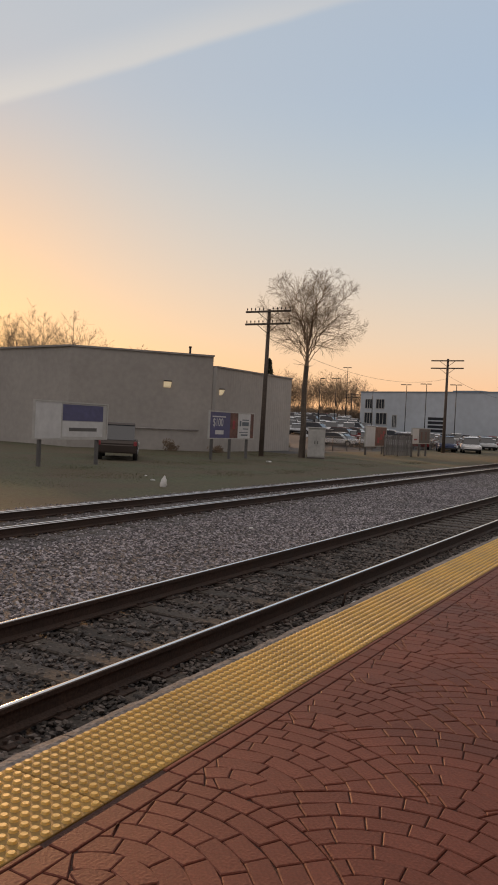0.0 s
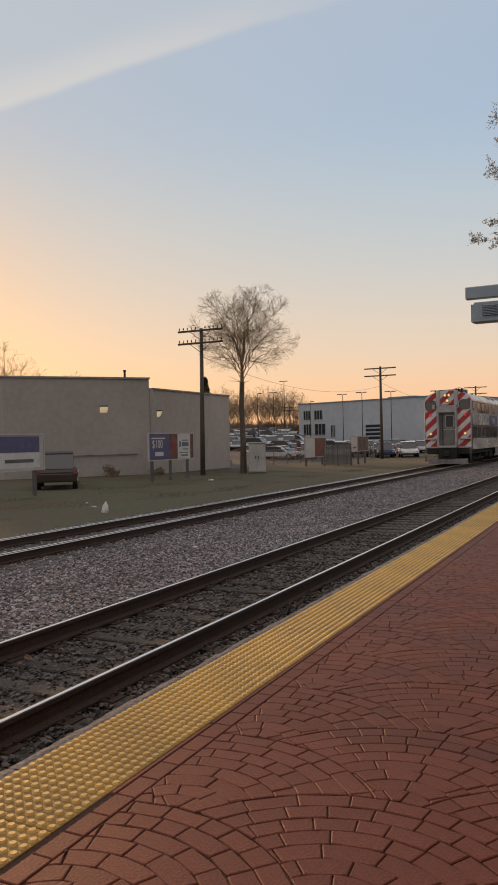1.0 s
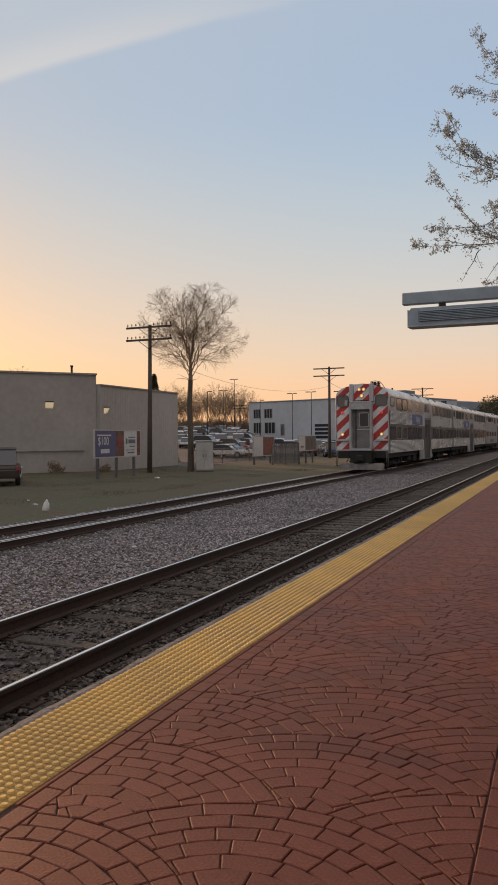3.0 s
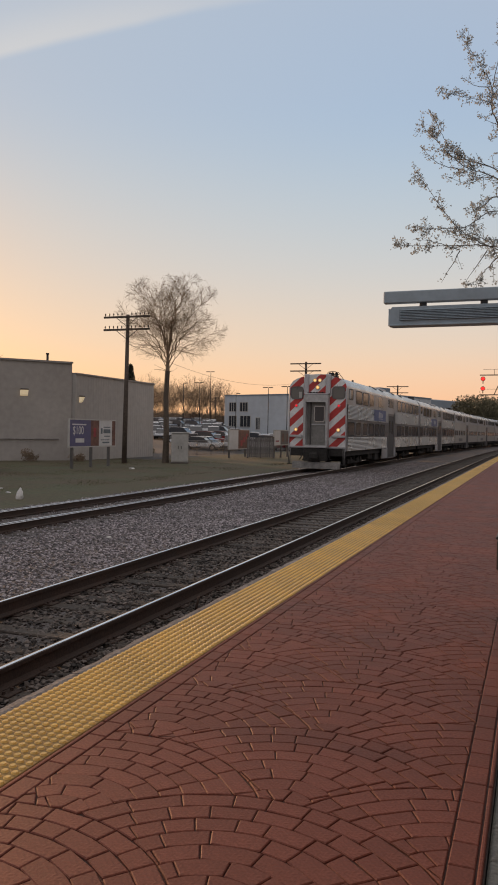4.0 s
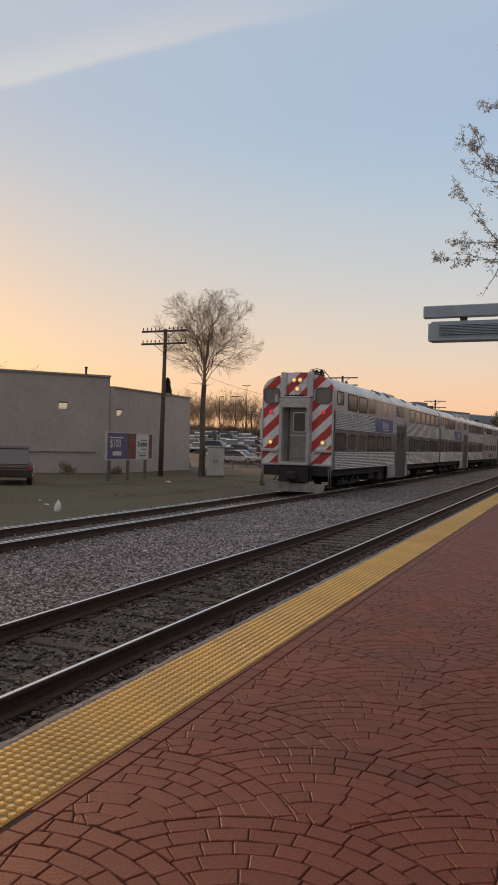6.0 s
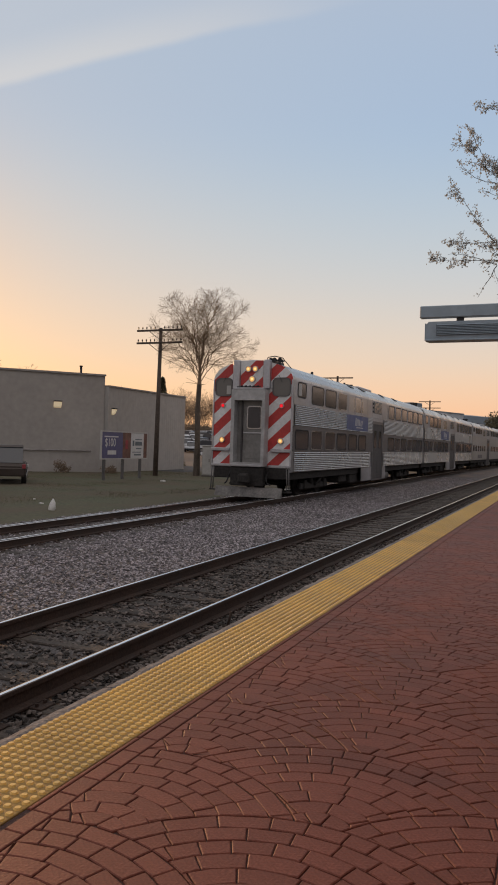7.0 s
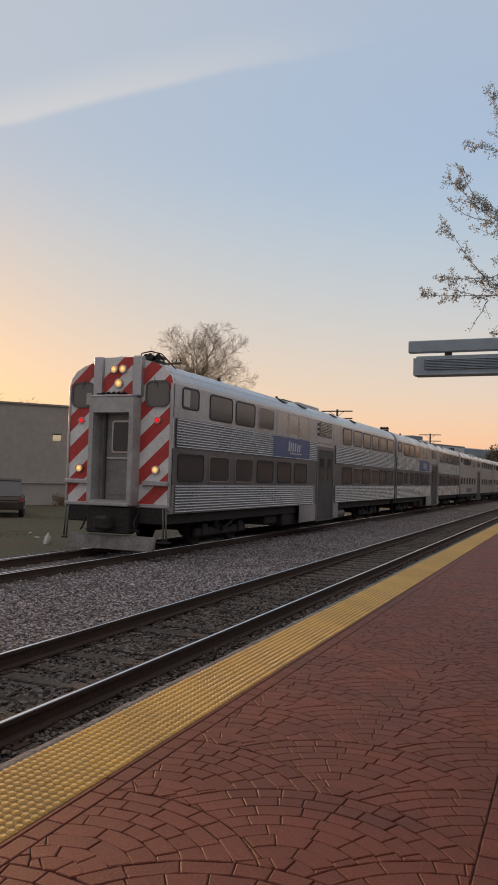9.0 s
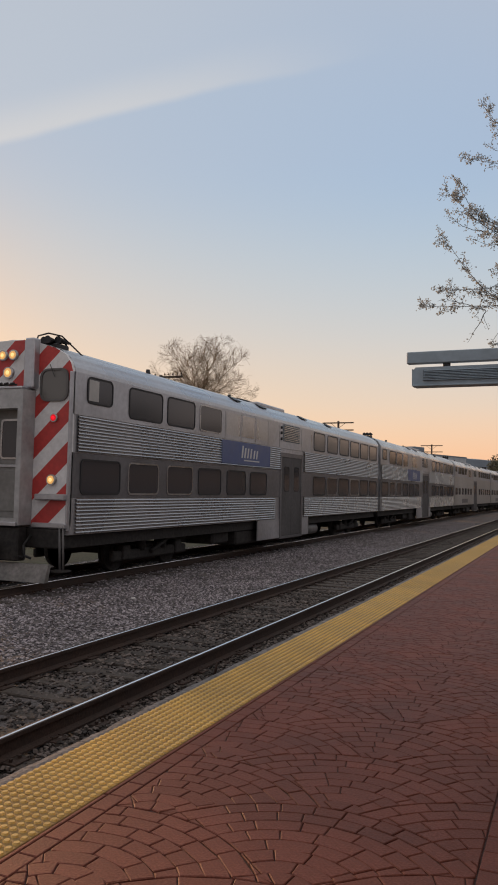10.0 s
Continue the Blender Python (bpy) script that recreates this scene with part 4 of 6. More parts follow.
def car_shell(car, lead, smooth=False):
    # body under the skin: floor, sides and roof as one hollow-looking shell
    body_out = [(-HALF + 0.02, FLOOR_Z)] + [(x * 0.985, z - 0.03) for x, z in roof_outline()] + [(HALF - 0.02, FLOOR_Z)]
    part("body", prism(bmesh.new(), body_out, "y", 0.0 if lead else 0.1, CAR_L), M_STEEL_PLAIN, car)
    # roof with lengthwise ribs
    bm = bmesh.new()
    ro, prof = roof_outline(), []
    for (x0, z0), (x1, z1) in zip(ro, ro[1:]):
        n = max(2, int(math.hypot(x1 - x0, z1 - z0) / 0.075))
        for i in range(n):
            f = i / n
            up = 0.014 if i % 2 else 0.0
            d = Vector((-(z1 - z0), x1 - x0)).normalized()
            prof.append((x0 + (x1 - x0) * f + d.x * up, z0 + (z1 - z0) * f + d.y * up))
    prof.append(ro[-1])
    a, b = [bm.verts.new((x, 0.05, z)) for x, z in prof], [bm.verts.new((x, CAR_L - 0.02, z)) for x, z in prof]
    for i in range(len(prof) - 1):
        bm.faces.new((a[i], a[i + 1], b[i + 1], b[i]))
    part("roof", bm, M_STEEL, car, "ribbed bright metal roof")
    for sx in (1, -1):
        lo, hi = (HALF - 0.03, HALF) if sx > 0 else (-HALF, -HALF + 0.03)
        # upper sheet, corrugations, dark window band
        for y0, y1 in ((0.0, 11.66), (13.94, CAR_L)):
            if smooth:
                part("side_sheet", box(lo, hi, y0 + 0.02, y1, 0.83, 3.2), M_PALESTEEL, car, "plain pale steel side sheet")
                continue
            part("corrugated_panel", ribs(y0 + 0.2, y1 - 0.04, 2.46, 3.2, sx, 11), M_STEEL, car, "ribbed stainless steel panel")
            part("corrugated_panel", ribs(y0 + 0.2, y1 - 0.04 if y0 > 1 else 11.2, 0.83, 1.54, sx, 10), M_STEEL, car, "ribbed stainless steel panel")
            part("window_band", box(lo, hi, y0 + 0.02, y1, 1.55, 2.45), M_BAND, car, "dark window band")
            part("door_skirt", box(lo, hi, 9.75 if y0 < 1 else y0, y1 - 0.01 if y0 < 1 else 14.7, 0.2, 0.825), M_STEEL_PLAIN, car, "plain steel skirt beside the door")
            part("corner_sheet", box(lo, hi, y0 + 0.005 if y0 < 1 else y1 - 0.2, y0 + 0.2 if y0 < 1 else y1 - 0.005, 0.83, 1.549), M_STEEL_PLAIN, car)
        part("upper_sheet", box(lo, hi, 0.02, CAR_L - 0.02, 3.21, SIDE_TOP), M_STEEL_PLAIN, car)
        for y in (7.2, 8.3, 9.4, 10.5, 11.55, 13.8, 14.9):
            part("seam", box(min(sx * (HALF - 0.01), sx * (HALF + 0.008)), max(sx * (HALF - 0.01), sx * (HALF + 0.008)), y, y + 0.035, 3.24, 4.0), M_STEEL, car)
        for y0, y1 in ((7.28, 8.25), (8.4, 9.35), (9.5, 10.45)):
            part("blank_pane", box(min(sx * (HALF - 0.01), sx * (HALF + 0.004)), max(sx * (HALF - 0.01), sx * (HALF + 0.004)), y0, y1, 3.34, 3.98), M_STEEL, car)
        # rear upper panes take the glass with the sky's reflection in its colour
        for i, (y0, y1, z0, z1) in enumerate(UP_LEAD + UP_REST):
            side_window(car, sx, y0, y1, z0 + (0.15 if smooth else 0), z1, i == 3, M_GLASS_SKY if i > 3 else None)
        for i, (y0, y1, z0, z1) in enumerate(LOW):
            if smooth:
                side_window(car, sx, y0 + 0.2, y1 - 0.2, 1.75, 2.25, False)
            else:
                side_window(car, sx, y0, y1, z0, z1, i in (1, 2, 7, 9))
        # intake grille over the door
        g = part("grille", box(min(sx * HALF, sx * (HALF + 0.012)), max(sx * HALF, sx * (HALF + 0.012)), 11.9, 13.55, 3.45, 4.03), M_DARKSLAT, car)
        for k in range(9):
            z = 3.48 + 0.06 * k
            part("grille_slat", box(min(sx * (HALF + 0.012), sx * (HALF + 0.03)), max(sx * (HALF + 0.012), sx * (HALF + 0.03)), 11.93, 13.52, z, z + 0.028), M_STEEL, g)
        # centre doors: two leaves in a deep frame
        x = sx * (HALF - 0.002)
        part("door_frame", ring_prism(bmesh.new(), [(11.66, 0.16), (13.94, 0.16), (13.94, 3.06), (11.66, 3.06)], [(11.8, 0.24), (13.8, 0.24), (13.8, 2.92), (11.8, 2.92)], "x", min(sx * (HALF - 0.2), sx * (HALF + 0.014)), max(sx * (HALF - 0.2), sx * (HALF + 0.014))), M_BAND, car)
        for y0 in (11.8, 12.805):
            leaf = part("door", box(min(x, x - sx * 0.05), max(x, x - sx * 0.05), y0, y0 + 0.995, 0.24, 2.92, 0.01), M_DOOR, car, "dark grey sliding door leaf")
            part("door_window", prism(bmesh.new(), rounded(y0 + 0.25, y0 + 0.75, 1.75, 2.6, 0.08), "x", min(x, x + sx * 0.012), max(x, x + sx * 0.012)), M_GLASS, leaf)
        for k, z in enumerate((3.52, 3.72, 3.9)):
            part("door_lamp", tube(bmesh.new(), (sx * HALF, 11.72, z), (sx * (HALF + 0.04), 11.72, z), 0.05, 0.045, 8), M_DARKMETAL, car)
        if smooth:
            part("text_bar", box(min(sx * HALF, sx * (HALF + 0.006)), max(sx * HALF, sx * (HALF + 0.006)), 4.2, 7.6, 1.0, 1.35), M_BAND, car)
            continue
        # blue name panel with an unlettered white mark
        s = part("name_panel", box(min(sx * HALF, sx * (HALF + 0.034)), max(sx * HALF, sx * (HALF + 0.034)), 6.96, 10.64, 2.52, 3.18), M_BLUE, car, "blue name panel with a white mark")
        mark = bmesh.new()
        e0, e1 = min(sx * (HALF + 0.034), sx * (HALF + 0.04)), max(sx * (HALF + 0.034), sx * (HALF + 0.04))
        for k, (a0, hgt) in enumerate(((8.3, 0.36), (8.5, 0.3), (8.72, 0.3), (8.95, 0.3), (9.2, 0.26), (9.42, 0.26))):
            prism(mark, [(a0, 2.72), (a0 + 0.1, 2.72), (a0 + 0.17, 2.72 + hgt), (a0 + 0.07, 2.72 + hgt)], "x", e0, e1)
        block(mark, e0, e1, 8.5, 9.7, 2.63, 2.665)
        part("mark", mark, M_PAPER, s)
    # underframe, tanks, steps, couplers
    bm = box(-1.35, 1.35, 0.2, CAR_L - 0.2, 0.55, FLOOR_Z - 0.005)
    for y0, y1, x0, x1, z0 in ((8.6, 10.6, -1.3, 1.3, 0.12), (14.8, 16.6, -1.25, 1.25, 0.2), (7.2, 8.3, 0.3, 1.2, 0.22)):
        block(bm, x0, x1, y0, y1, z0, 0.56, 0.05)
    part("underframe", bm, M_UNDER, car, "grimy black underframe")
    part("air_tank", tube(bmesh.new(), (1.15, 14.7, 0.32), (1.15, 16.4, 0.32), 0.2, 0.2, 14), M_TRAINGREY, car, "grey air tank")
    for y in (4.0, 21.6):
        bogie(car, y)
    for y0, y1 in ((-0.45, 0.3), (CAR_L - 0.2, CAR_L + 0.25)):
        part("coupler", box(-0.14, 0.14, y0, y1, 0.42, 0.72, 0.05), M_UNDER, car)
    # roof gear
    for x, y, r in ((0.9, 3.9, 0.1), (0.8, 9.0, 0.09), (-0.7, 6.5, 0.12)):
        part("roof_vent", tube(bmesh.new(), (x, y, 4.5), (x, y, 4.7), r * 0.7, r * 0.5, 10), M_DARKMETAL, car)
    part("roof_hatch", box(0.1, 1.0, 10.8, 13.4, 4.54, 4.69, 0.04), M_STEEL_PLAIN, car)
    part("roof_antenna", box(0.5, 0.62, 10.2, 13.8, 4.7, 4.74, 0.012), M_DARKMETAL, car)
    if not lead:
        part("horn_base", box(0.5, 0.9, 0.5, 0.8, 4.55, 4.7, 0.03), M_DARKMETAL, car)
        bm = bmesh.new()
        for x in (0.54, 0.7, 0.86):
            tube(bm, (x, 0.9, 4.78), (x, 0.45, 4.78), 0.03, 0.085, 12)
            tube(bm, (x, 0.7, 4.6), (x, 0.7, 4.8), 0.025, 0.025, 6)
        part("horn", bm, M_DARKMETAL, car, "black air horns")
    # small plates along the roof's shoulder
    for y in (8.2, 10.3, 14.4, 17.6):
        part("roof_plate", prism(bmesh.new(), [(1.1, 4.545), (1.33, 4.415), (1.35, 4.435), (1.12, 4.565)], "y", y, y + 0.5), M_DARKMETAL, car)
    # diaphragm at the rear
    part("diaphragm", ring_prism(bmesh.new(), [(-0.7, 0.95), (0.7, 0.95), (0.7, 3.6), (-0.7, 3.6)], [(-0.5, 1.1), (0.5, 1.1), (0.5, 3.35), (-0.5, 3.35)], "y", CAR_L, CAR_L + 0.22), M_RUBBER, car, "black rubber diaphragm")


def lamp_can(car, name, x, z, r, mat, label, y=-0.03):
    can = part(name, tube(bmesh.new(), (x, y - 0.05, z), (x, 0.0, z), r * 1.25, r * 1.3, 18), M_STEEL, car, label)
    part("lens", tube(bmesh.new(), (x, y - 0.058, z), (x, y - 0.048, z), r * 0.9, r, 18), mat[0], can)
    part("bulb", tube(bmesh.new(), (x, y - 0.07, z), (x, y - 0.056, z), r * 0.3, r * 0.5, 14), mat[1], can)


def cab_front(car):
    """The striped cab end of the leading car; it looks towards -y."""
    outline = [(-HALF, 1.02), (-HALF, SIDE_TOP)] + roof_outline()[1:-1] + [(HALF, SIDE_TOP), (HALF, 1.02)]
    part("end_plate", prism(bmesh.new(), outline, "y", -0.03, 0.06), M_WHITE, car, "white end plate with red diagonal stripes")
    for k in range(-3, 6):
        poly = [Vector(p) for p in outline]
        lo, hi = 1.72 + 0.82 * k, 2.14 + 0.82 * k
        n = Vector((-0.92, 1.0)).normalized()
        poly = clip(poly, Vector((0, lo)), n)
        if len(poly) >= 3:
            poly = clip(poly, Vector((0, hi)), -n)
        if len(poly) >= 3:
            part("red_stripe", prism(bmesh.new(), [tuple(p) for p in poly], "y", -0.034, -0.03), M_RED, car, "red diagonal stripe")
    # side posts at the corners
    for s in (-1, 1):
        part("corner_post", box(min(s * 1.47, s * 1.53), max(s * 1.47, s * 1.53), -0.07, 0.02, 0.9, 4.05, 0.015), M_STEEL_PLAIN, car)
        # windscreens
        y = -0.05
        f = part("windscreen", ring_prism(bmesh.new(), rounded(min(s * 0.76, s * 1.44), max(s * 0.76, s * 1.44), 3.46, 4.12, 0.17), rounded(min(s * 0.8, s * 1.4), max(s * 0.8, s * 1.4), 3.5, 4.08, 0.14), "y", y - 0.02, y + 0.02), M_TRAINGREY, car, "windscreen in a dark grey frame")
        part("pane", prism(bmesh.new(), rounded(min(s * 0.8, s * 1.4), max(s * 0.8, s * 1.4), 3.5, 4.08, 0.14), "y", y, y + 0.01), M_SCREEN_SHEEN, f)
        part("wiper", tube(bmesh.new(), (s * 1.0, y - 0.03, 4.2), (s * 1.12, y - 0.03, 3.95), 0.007, 0.007, 6), M_DARKMETAL, car)
        # step rail across the lower panel
        part("step_rail", box(min(s * 0.78, s * 1.5), max(s * 0.78, s * 1.5), -0.16, -0.035, 1.5, 1.62, 0.02), M_STEEL_PLAIN, car)
        part("lower_sill", box(min(s * 0.7, s * 1.52), max(s * 0.7, s * 1.52), -0.12, 0.05, 0.95, 1.05, 0.02), M_STEEL_PLAIN, car)
        for xx in (1.42, 1.5):
            part("grab_iron", tube(bmesh.new(), (s * xx, -0.1, 0.15), (s * (xx - 0.04), -0.1, 1.0), 0.022, 0.022, 8), M_TRAINGREY, car)
        part("step", box(min(s * 1.2, s * 1.52), max(s * 1.2, s * 1.52), -0.2, 0.15, 0.1, 0.14, 0.01), M_UNDER, car)
        lamp_can(car, "marker_light", s * 1.12, 3.13, 0.068, (L_RED_RIM, L_RED), "lit red marker light")
        lamp_can(car, "ditch_light", s * 1.12, 1.9, 0.085, (L_WARM_RIM, L_DITCH), "lit warm ditch light", -0.05)
        # raised posts beside the headlight panel
        part("light_post", box(min(s * 0.45, s * 0.7), max(s * 0.45, s * 0.7), -0.22, 0.02, 3.72, 4.74, 0.03), M_STEEL_PLAIN, car)
    # cream patch painted for daylight showing through the cab's far window
    part("cab_blind", box(-0.99, -0.83, -0.066, -0.052, 3.53, 3.84, 0.004), M_CREAM, car, "pale patch for the bright sky seen through the cab")
    part("light_panel", box(-0.45, 0.45, -0.1, -0.035, 3.74, 4.73, 0.01), M_WHITE, car)
    for lo, hi in ((4.18, 4.6), (3.36, 3.78)):
        n = Vector((-0.92, 1.0)).normalized()
        poly = clip(clip([Vector(p) for p in ((-0.44, 3.75), (0.44, 3.75), (0.44, 4.72), (-0.44, 4.72))], Vector((0, lo)), n), Vector((0, hi)), -n)
        part("red_stripe", prism(bmesh.new(), [tuple(p) for p in poly], "y", -0.104, -0.1), M_RED, car, "red diagonal stripe")
    for x, z, r in ((-0.13, 4.42, 0.085), (0.13, 4.42, 0.085), (0.02, 4.06, 0.095)):
        lamp_can(car, "headlight", x, z, r, (L_WARM_RIM, L_WARM), "lit warm white headlight", -0.12)
    # gangway frame with the door set back in it
    fr = ring_prism(bmesh.new(), [(-0.64, 1.0), (0.64, 1.0), (0.64, 3.68), (-0.64, 3.68)], [(-0.52, 1.12), (0.52, 1.12), (0.52, 3.3), (-0.52, 3.3)], "y", -0.42, -0.036)
    part("gangway_frame", fr, M_GANGWAY, car, "grey projecting gangway frame")
    part("gangway_hood", box(-0.6, 0.6, -0.43, -0.1, 3.68, 3.74, 0.02), M_STEEL_PLAIN, car)
    bm = bmesh.new()
    for k in range(5):
        tube(bm, (-0.3 + 0.15 * k, -0.4, 3.78), (-0.22 + 0.15 * k, -0.38, 3.8), 0.03, 0.03, 6)
    tube(bm, (-0.45, -0.39, 3.77), (0.45, -0.39, 3.77), 0.02, 0.02, 6)
    part("chain", bm, M_DARKMETAL, car)
    door = part("end_door", box(-0.52, 0.52, -0.07, -0.036, 1.12, 3.3), M_ENDDOOR, car, "grey end door with a window")
    part("door_window", ring_prism(bmesh.new(), rounded(-0.16, 0.4, 2.3, 3.12, 0.08), rounded(-0.12, 0.36, 2.34, 3.08, 0.06), "y", -0.09, -0.07), M_STEEL, door)
    part("pane", prism(bmesh.new(), rounded(-0.12, 0.36, 2.34, 3.08, 0.06), "y", -0.08, -0.07), M_GLASS, door)
    part("kick_panel", box(-0.2, 0.42, -0.085, -0.07, 1.25, 2.08, 0.01), M_ENDDOOR, door)
    part("door_rail", box(-0.3, 0.5, -0.1, -0.07, 2.14, 2.2, 0.008), M_STEEL_PLAIN, door)
    part("door_side_post", box(-0.36, -0.31, -0.14, -0.07, 1.12, 3.3), M_DOOR, door)
    part("threshold", box(-0.6, 0.6, -0.46, -0.3, 0.98, 1.06, 0.01), M_STEEL_PLAIN, car)
    # below the floor: beam, hoses, coupler, plough
    part("end_beam", box(-1.4, 1.4, -0.1, 0.25, 0.55, 0.94, 0.03), M_UNDER, car)
    bm = bmesh.new()
    for s in (-1, 1):
        for k in range(3):
            x = s * (0.35 + 0.18 * k)
            prev = Vector((x, -0.12, 0.8))
            for q in ((x, -0.32, 0.62), (x + 0.05 * s, -0.36, 0.42), (x + 0.16 * s, -0.28, 0.36)):
                tube(bm, prev, q, 0.025, 0.025, 7)
                prev = Vector(q)
    part("air_hoses", bm, M_RUBBER, car)
    part("coupler_head", box(-0.2, 0.2, -0.75, -0.3, 0.4, 0.74, 0.06), M_UNDER, car)
    part("buffer_plate", box(-0.62, 0.62, -0.4, -0.12, 0.3, 0.96, 0.03), M_UNDER, car)
    plow = bmesh.new()
    prism(plow, [(-0.42, -0.08), (-0.3, 0.26), (-0.22, 0.26), (-0.3, -0.08)], "x", -1.2, 1.3)
    part("pilot_plow", plow, M_PLOW, car, "grey steel pilot plow")
    # horns and bell on the roof
    part("horn_base", box(0.5, 0.92, 0.25, 0.65, 4.55, 4.7, 0.03), M_DARKMETAL, car)
    for x, y in ((0.54, 0.3), (0.7, 0.22), (0.87, 0.34)):
        bm = tube(bmesh.new(), (x, y + 0.4, 4.77), (x, y, 4.77), 0.025, 0.07, 14)
        tube(bm, (x, y, 4.77), (x, y - 0.03, 4.77), 0.07, 0.085, 14)
        tube(bm, (x, y + 0.25, 4.6), (x, y + 0.25, 4.78), 0.025, 0.025, 6)
        part("horn", bm, M_DARKMETAL, car, "black air horn")
    # a pale sliding panel behind the driver's side window
    for sx in (-1, 1):
        part("window_blind", box(min(sx * (HALF + 0.004), sx * (HALF + 0.012)), max(sx * (HALF + 0.004), sx * (HALF + 0.012)), 0.53, 0.88, 3.53, 3.96, 0.003), M_CREAM, car, "pale half-closed side window panel")
    bm = bmesh.new()
    pts = [(0.4, 0.2, 4.68), (0.46, 0.2, 4.86), (0.72, 0.2, 4.9), (0.98, 0.3, 4.84), (1.15, 0.8, 4.5)]
    for a, b in zip(pts, pts[1:]):
        tube(bm, a, b, 0.016, 0.016, 6)
    part("horn_guard", bm, M_DARKMETAL, car)


def car_pose(front_y):
    """A car's place on the line, its two trucks on the track's centre."""
    a, b = front_y + 4.0, front_y + 21.6
    turn = math.atan2(bend(b) - bend(a), b - a)
    x = FAR_C + bend(a) - math.tan(turn) * 4.0
    return pose(x, front_y, 0, 0, 0, -math.degrees(turn))


TRAIN_ROWS = ((0.0, 55.6), (1.0, 51.28), (2.0, 46.95), (3.5, 40.48), (4.5, 36.1), (5.5, 31.75), (6.5, 27.42), (7.5, 23.08), (9.0, 16.75), (10.0, 12.66))


def build_train():
    lead = thing("cab_car", "stainless bilevel rail car with red and white striped cab", "train car", group="train")
    car_shell(lead, True)
    cab_front(lead)
    wheels = [[wheelset(lead, y) for y in AXLES]]
    second = thing("passenger_car", "stainless bilevel passenger car with ribbed sides", "train car", group="train")
    car_shell(second, False)
    wheels.append([wheelset(second, y) for y in AXLES])
    cars = [lead, second]
    third = thing("passenger_car", "plain pale steel gallery passenger car with small windows", "train car", group="train")
    car_shell(third, False, True)
    wheels.append([wheelset(third, y) for y in AXLES])
    cars.append(third)
    for k in range(4):
        c = copy_thing(third, Matrix.Identity(4))
        cars.append(c)
        wheels.append([o for o in c.children if o.name.startswith("wheelset")])
    return cars, wheels


def motions():
    """The train rolls in along the far track and its wheels turn."""
    ts = [r[0] for r in TRAIN_ROWS]
    fit = np.polyfit(ts, [r[1] for r in TRAIN_ROWS], 3)
    for k, car in enumerate(CARS):
        walk(car, [(0.5 * i, car_pose(float(np.polyval(fit, 0.5 * i)) + CAR_PITCH * k)) for i in range(21)])
    start = float(np.polyval(fit, 0))
    for k, sets in enumerate(WHEELS[:3]):
        for w, y in zip(sets, AXLES):
            rows = []
            for i in range(101):
                rolled = start - float(np.polyval(fit, 0.1 * i))
                rows.append((0.1 * i, pose(0, y, RAIL_Z + 0.458, math.degrees(rolled / 0.458) % 360)))
            walk(w, rows)

# ---- things along the platform ----


def build_light_blockers():
    # out of view: added to keep the eastern sky's light off the platform
    w = part("wall_east", box(3.6, 4.0, -30, 9.0, -0.3, 4.2), M_BLOCKER)
    tagged(w, "unseen plain brick wall added to shade the platform from the east", "wall", kind="structure")
    # unseen overhang, added to darken the paving at the right
    roof = part("station_eaves", box(1.3, 4.6, -30, 9.3, 4.2, 4.4), M_BLOCKER)
    tagged(roof, "unseen roof slab added to shade the platform's right side", "roof", kind="structure")
    # unseen too: gives the train's lower windows something dark to mirror
    w = part("wall_far_east", box(7.0, 7.4, 9.0, 230, -0.3, 3.0), M_CONC)
    tagged(w, "unseen low concrete wall added to darken the train's reflections", "wall", kind="structure")



def build_overhead_sign():
    s = thing("overhead_louver_box", "grey-blue louvered steel box hung under a beam over the platform", "canopy fixture")
    y = 11.3
    part("beam", box(-2.12, 3.0, y, y + 0.12, 3.675, 3.85, 0.012), M_GALV, s, "grey-blue steel beam")
    for x in (-1.55, -0.7, 0.2, 1.2):
        part("hanger", box(x - 0.05, x + 0.05, y + 0.03, y + 0.1, 3.61, 3.68, 0.01), M_DARKMETAL, s)
    body = [(-2.03, 3.352), (-2.03, 3.575), (-1.99, 3.622), (3.0, 3.622), (3.0, 3.34), (-2.015, 3.34)]
    part("housing", prism(bmesh.new(), body, "y", y + 0.02, y + 0.24), M_GALV, s)
    part("housing_lip", box(-2.025, 3.0, y - 0.012, y + 0.019, 3.338, 3.362, 0.006), M_GALV, s)
    part("end_cap", box(-2.045, -2.03, y + 0.03, y + 0.23, 3.35, 3.6), M_GALV, s)
    g = part("louver_panel", box(-1.88, 3.0, y + 0.008, y + 0.02, 3.42, 3.58), M_DARKSLAT, s, "dark louver panel")
    for k in range(7):
        z = 3.425 + 0.0225 * k
        part("louver", prism(bmesh.new(), [(y - 0.012, z), (y + 0.008, z + 0.014), (y + 0.008, z + 0.019), (y - 0.012, z + 0.006)], "x", -1.87, 3.0), M_GALV, g)
    part("column", box(2.6, 2.9, y + 0.05, y + 0.4, -0.06, 3.67, 0.02), M_GALV, s)


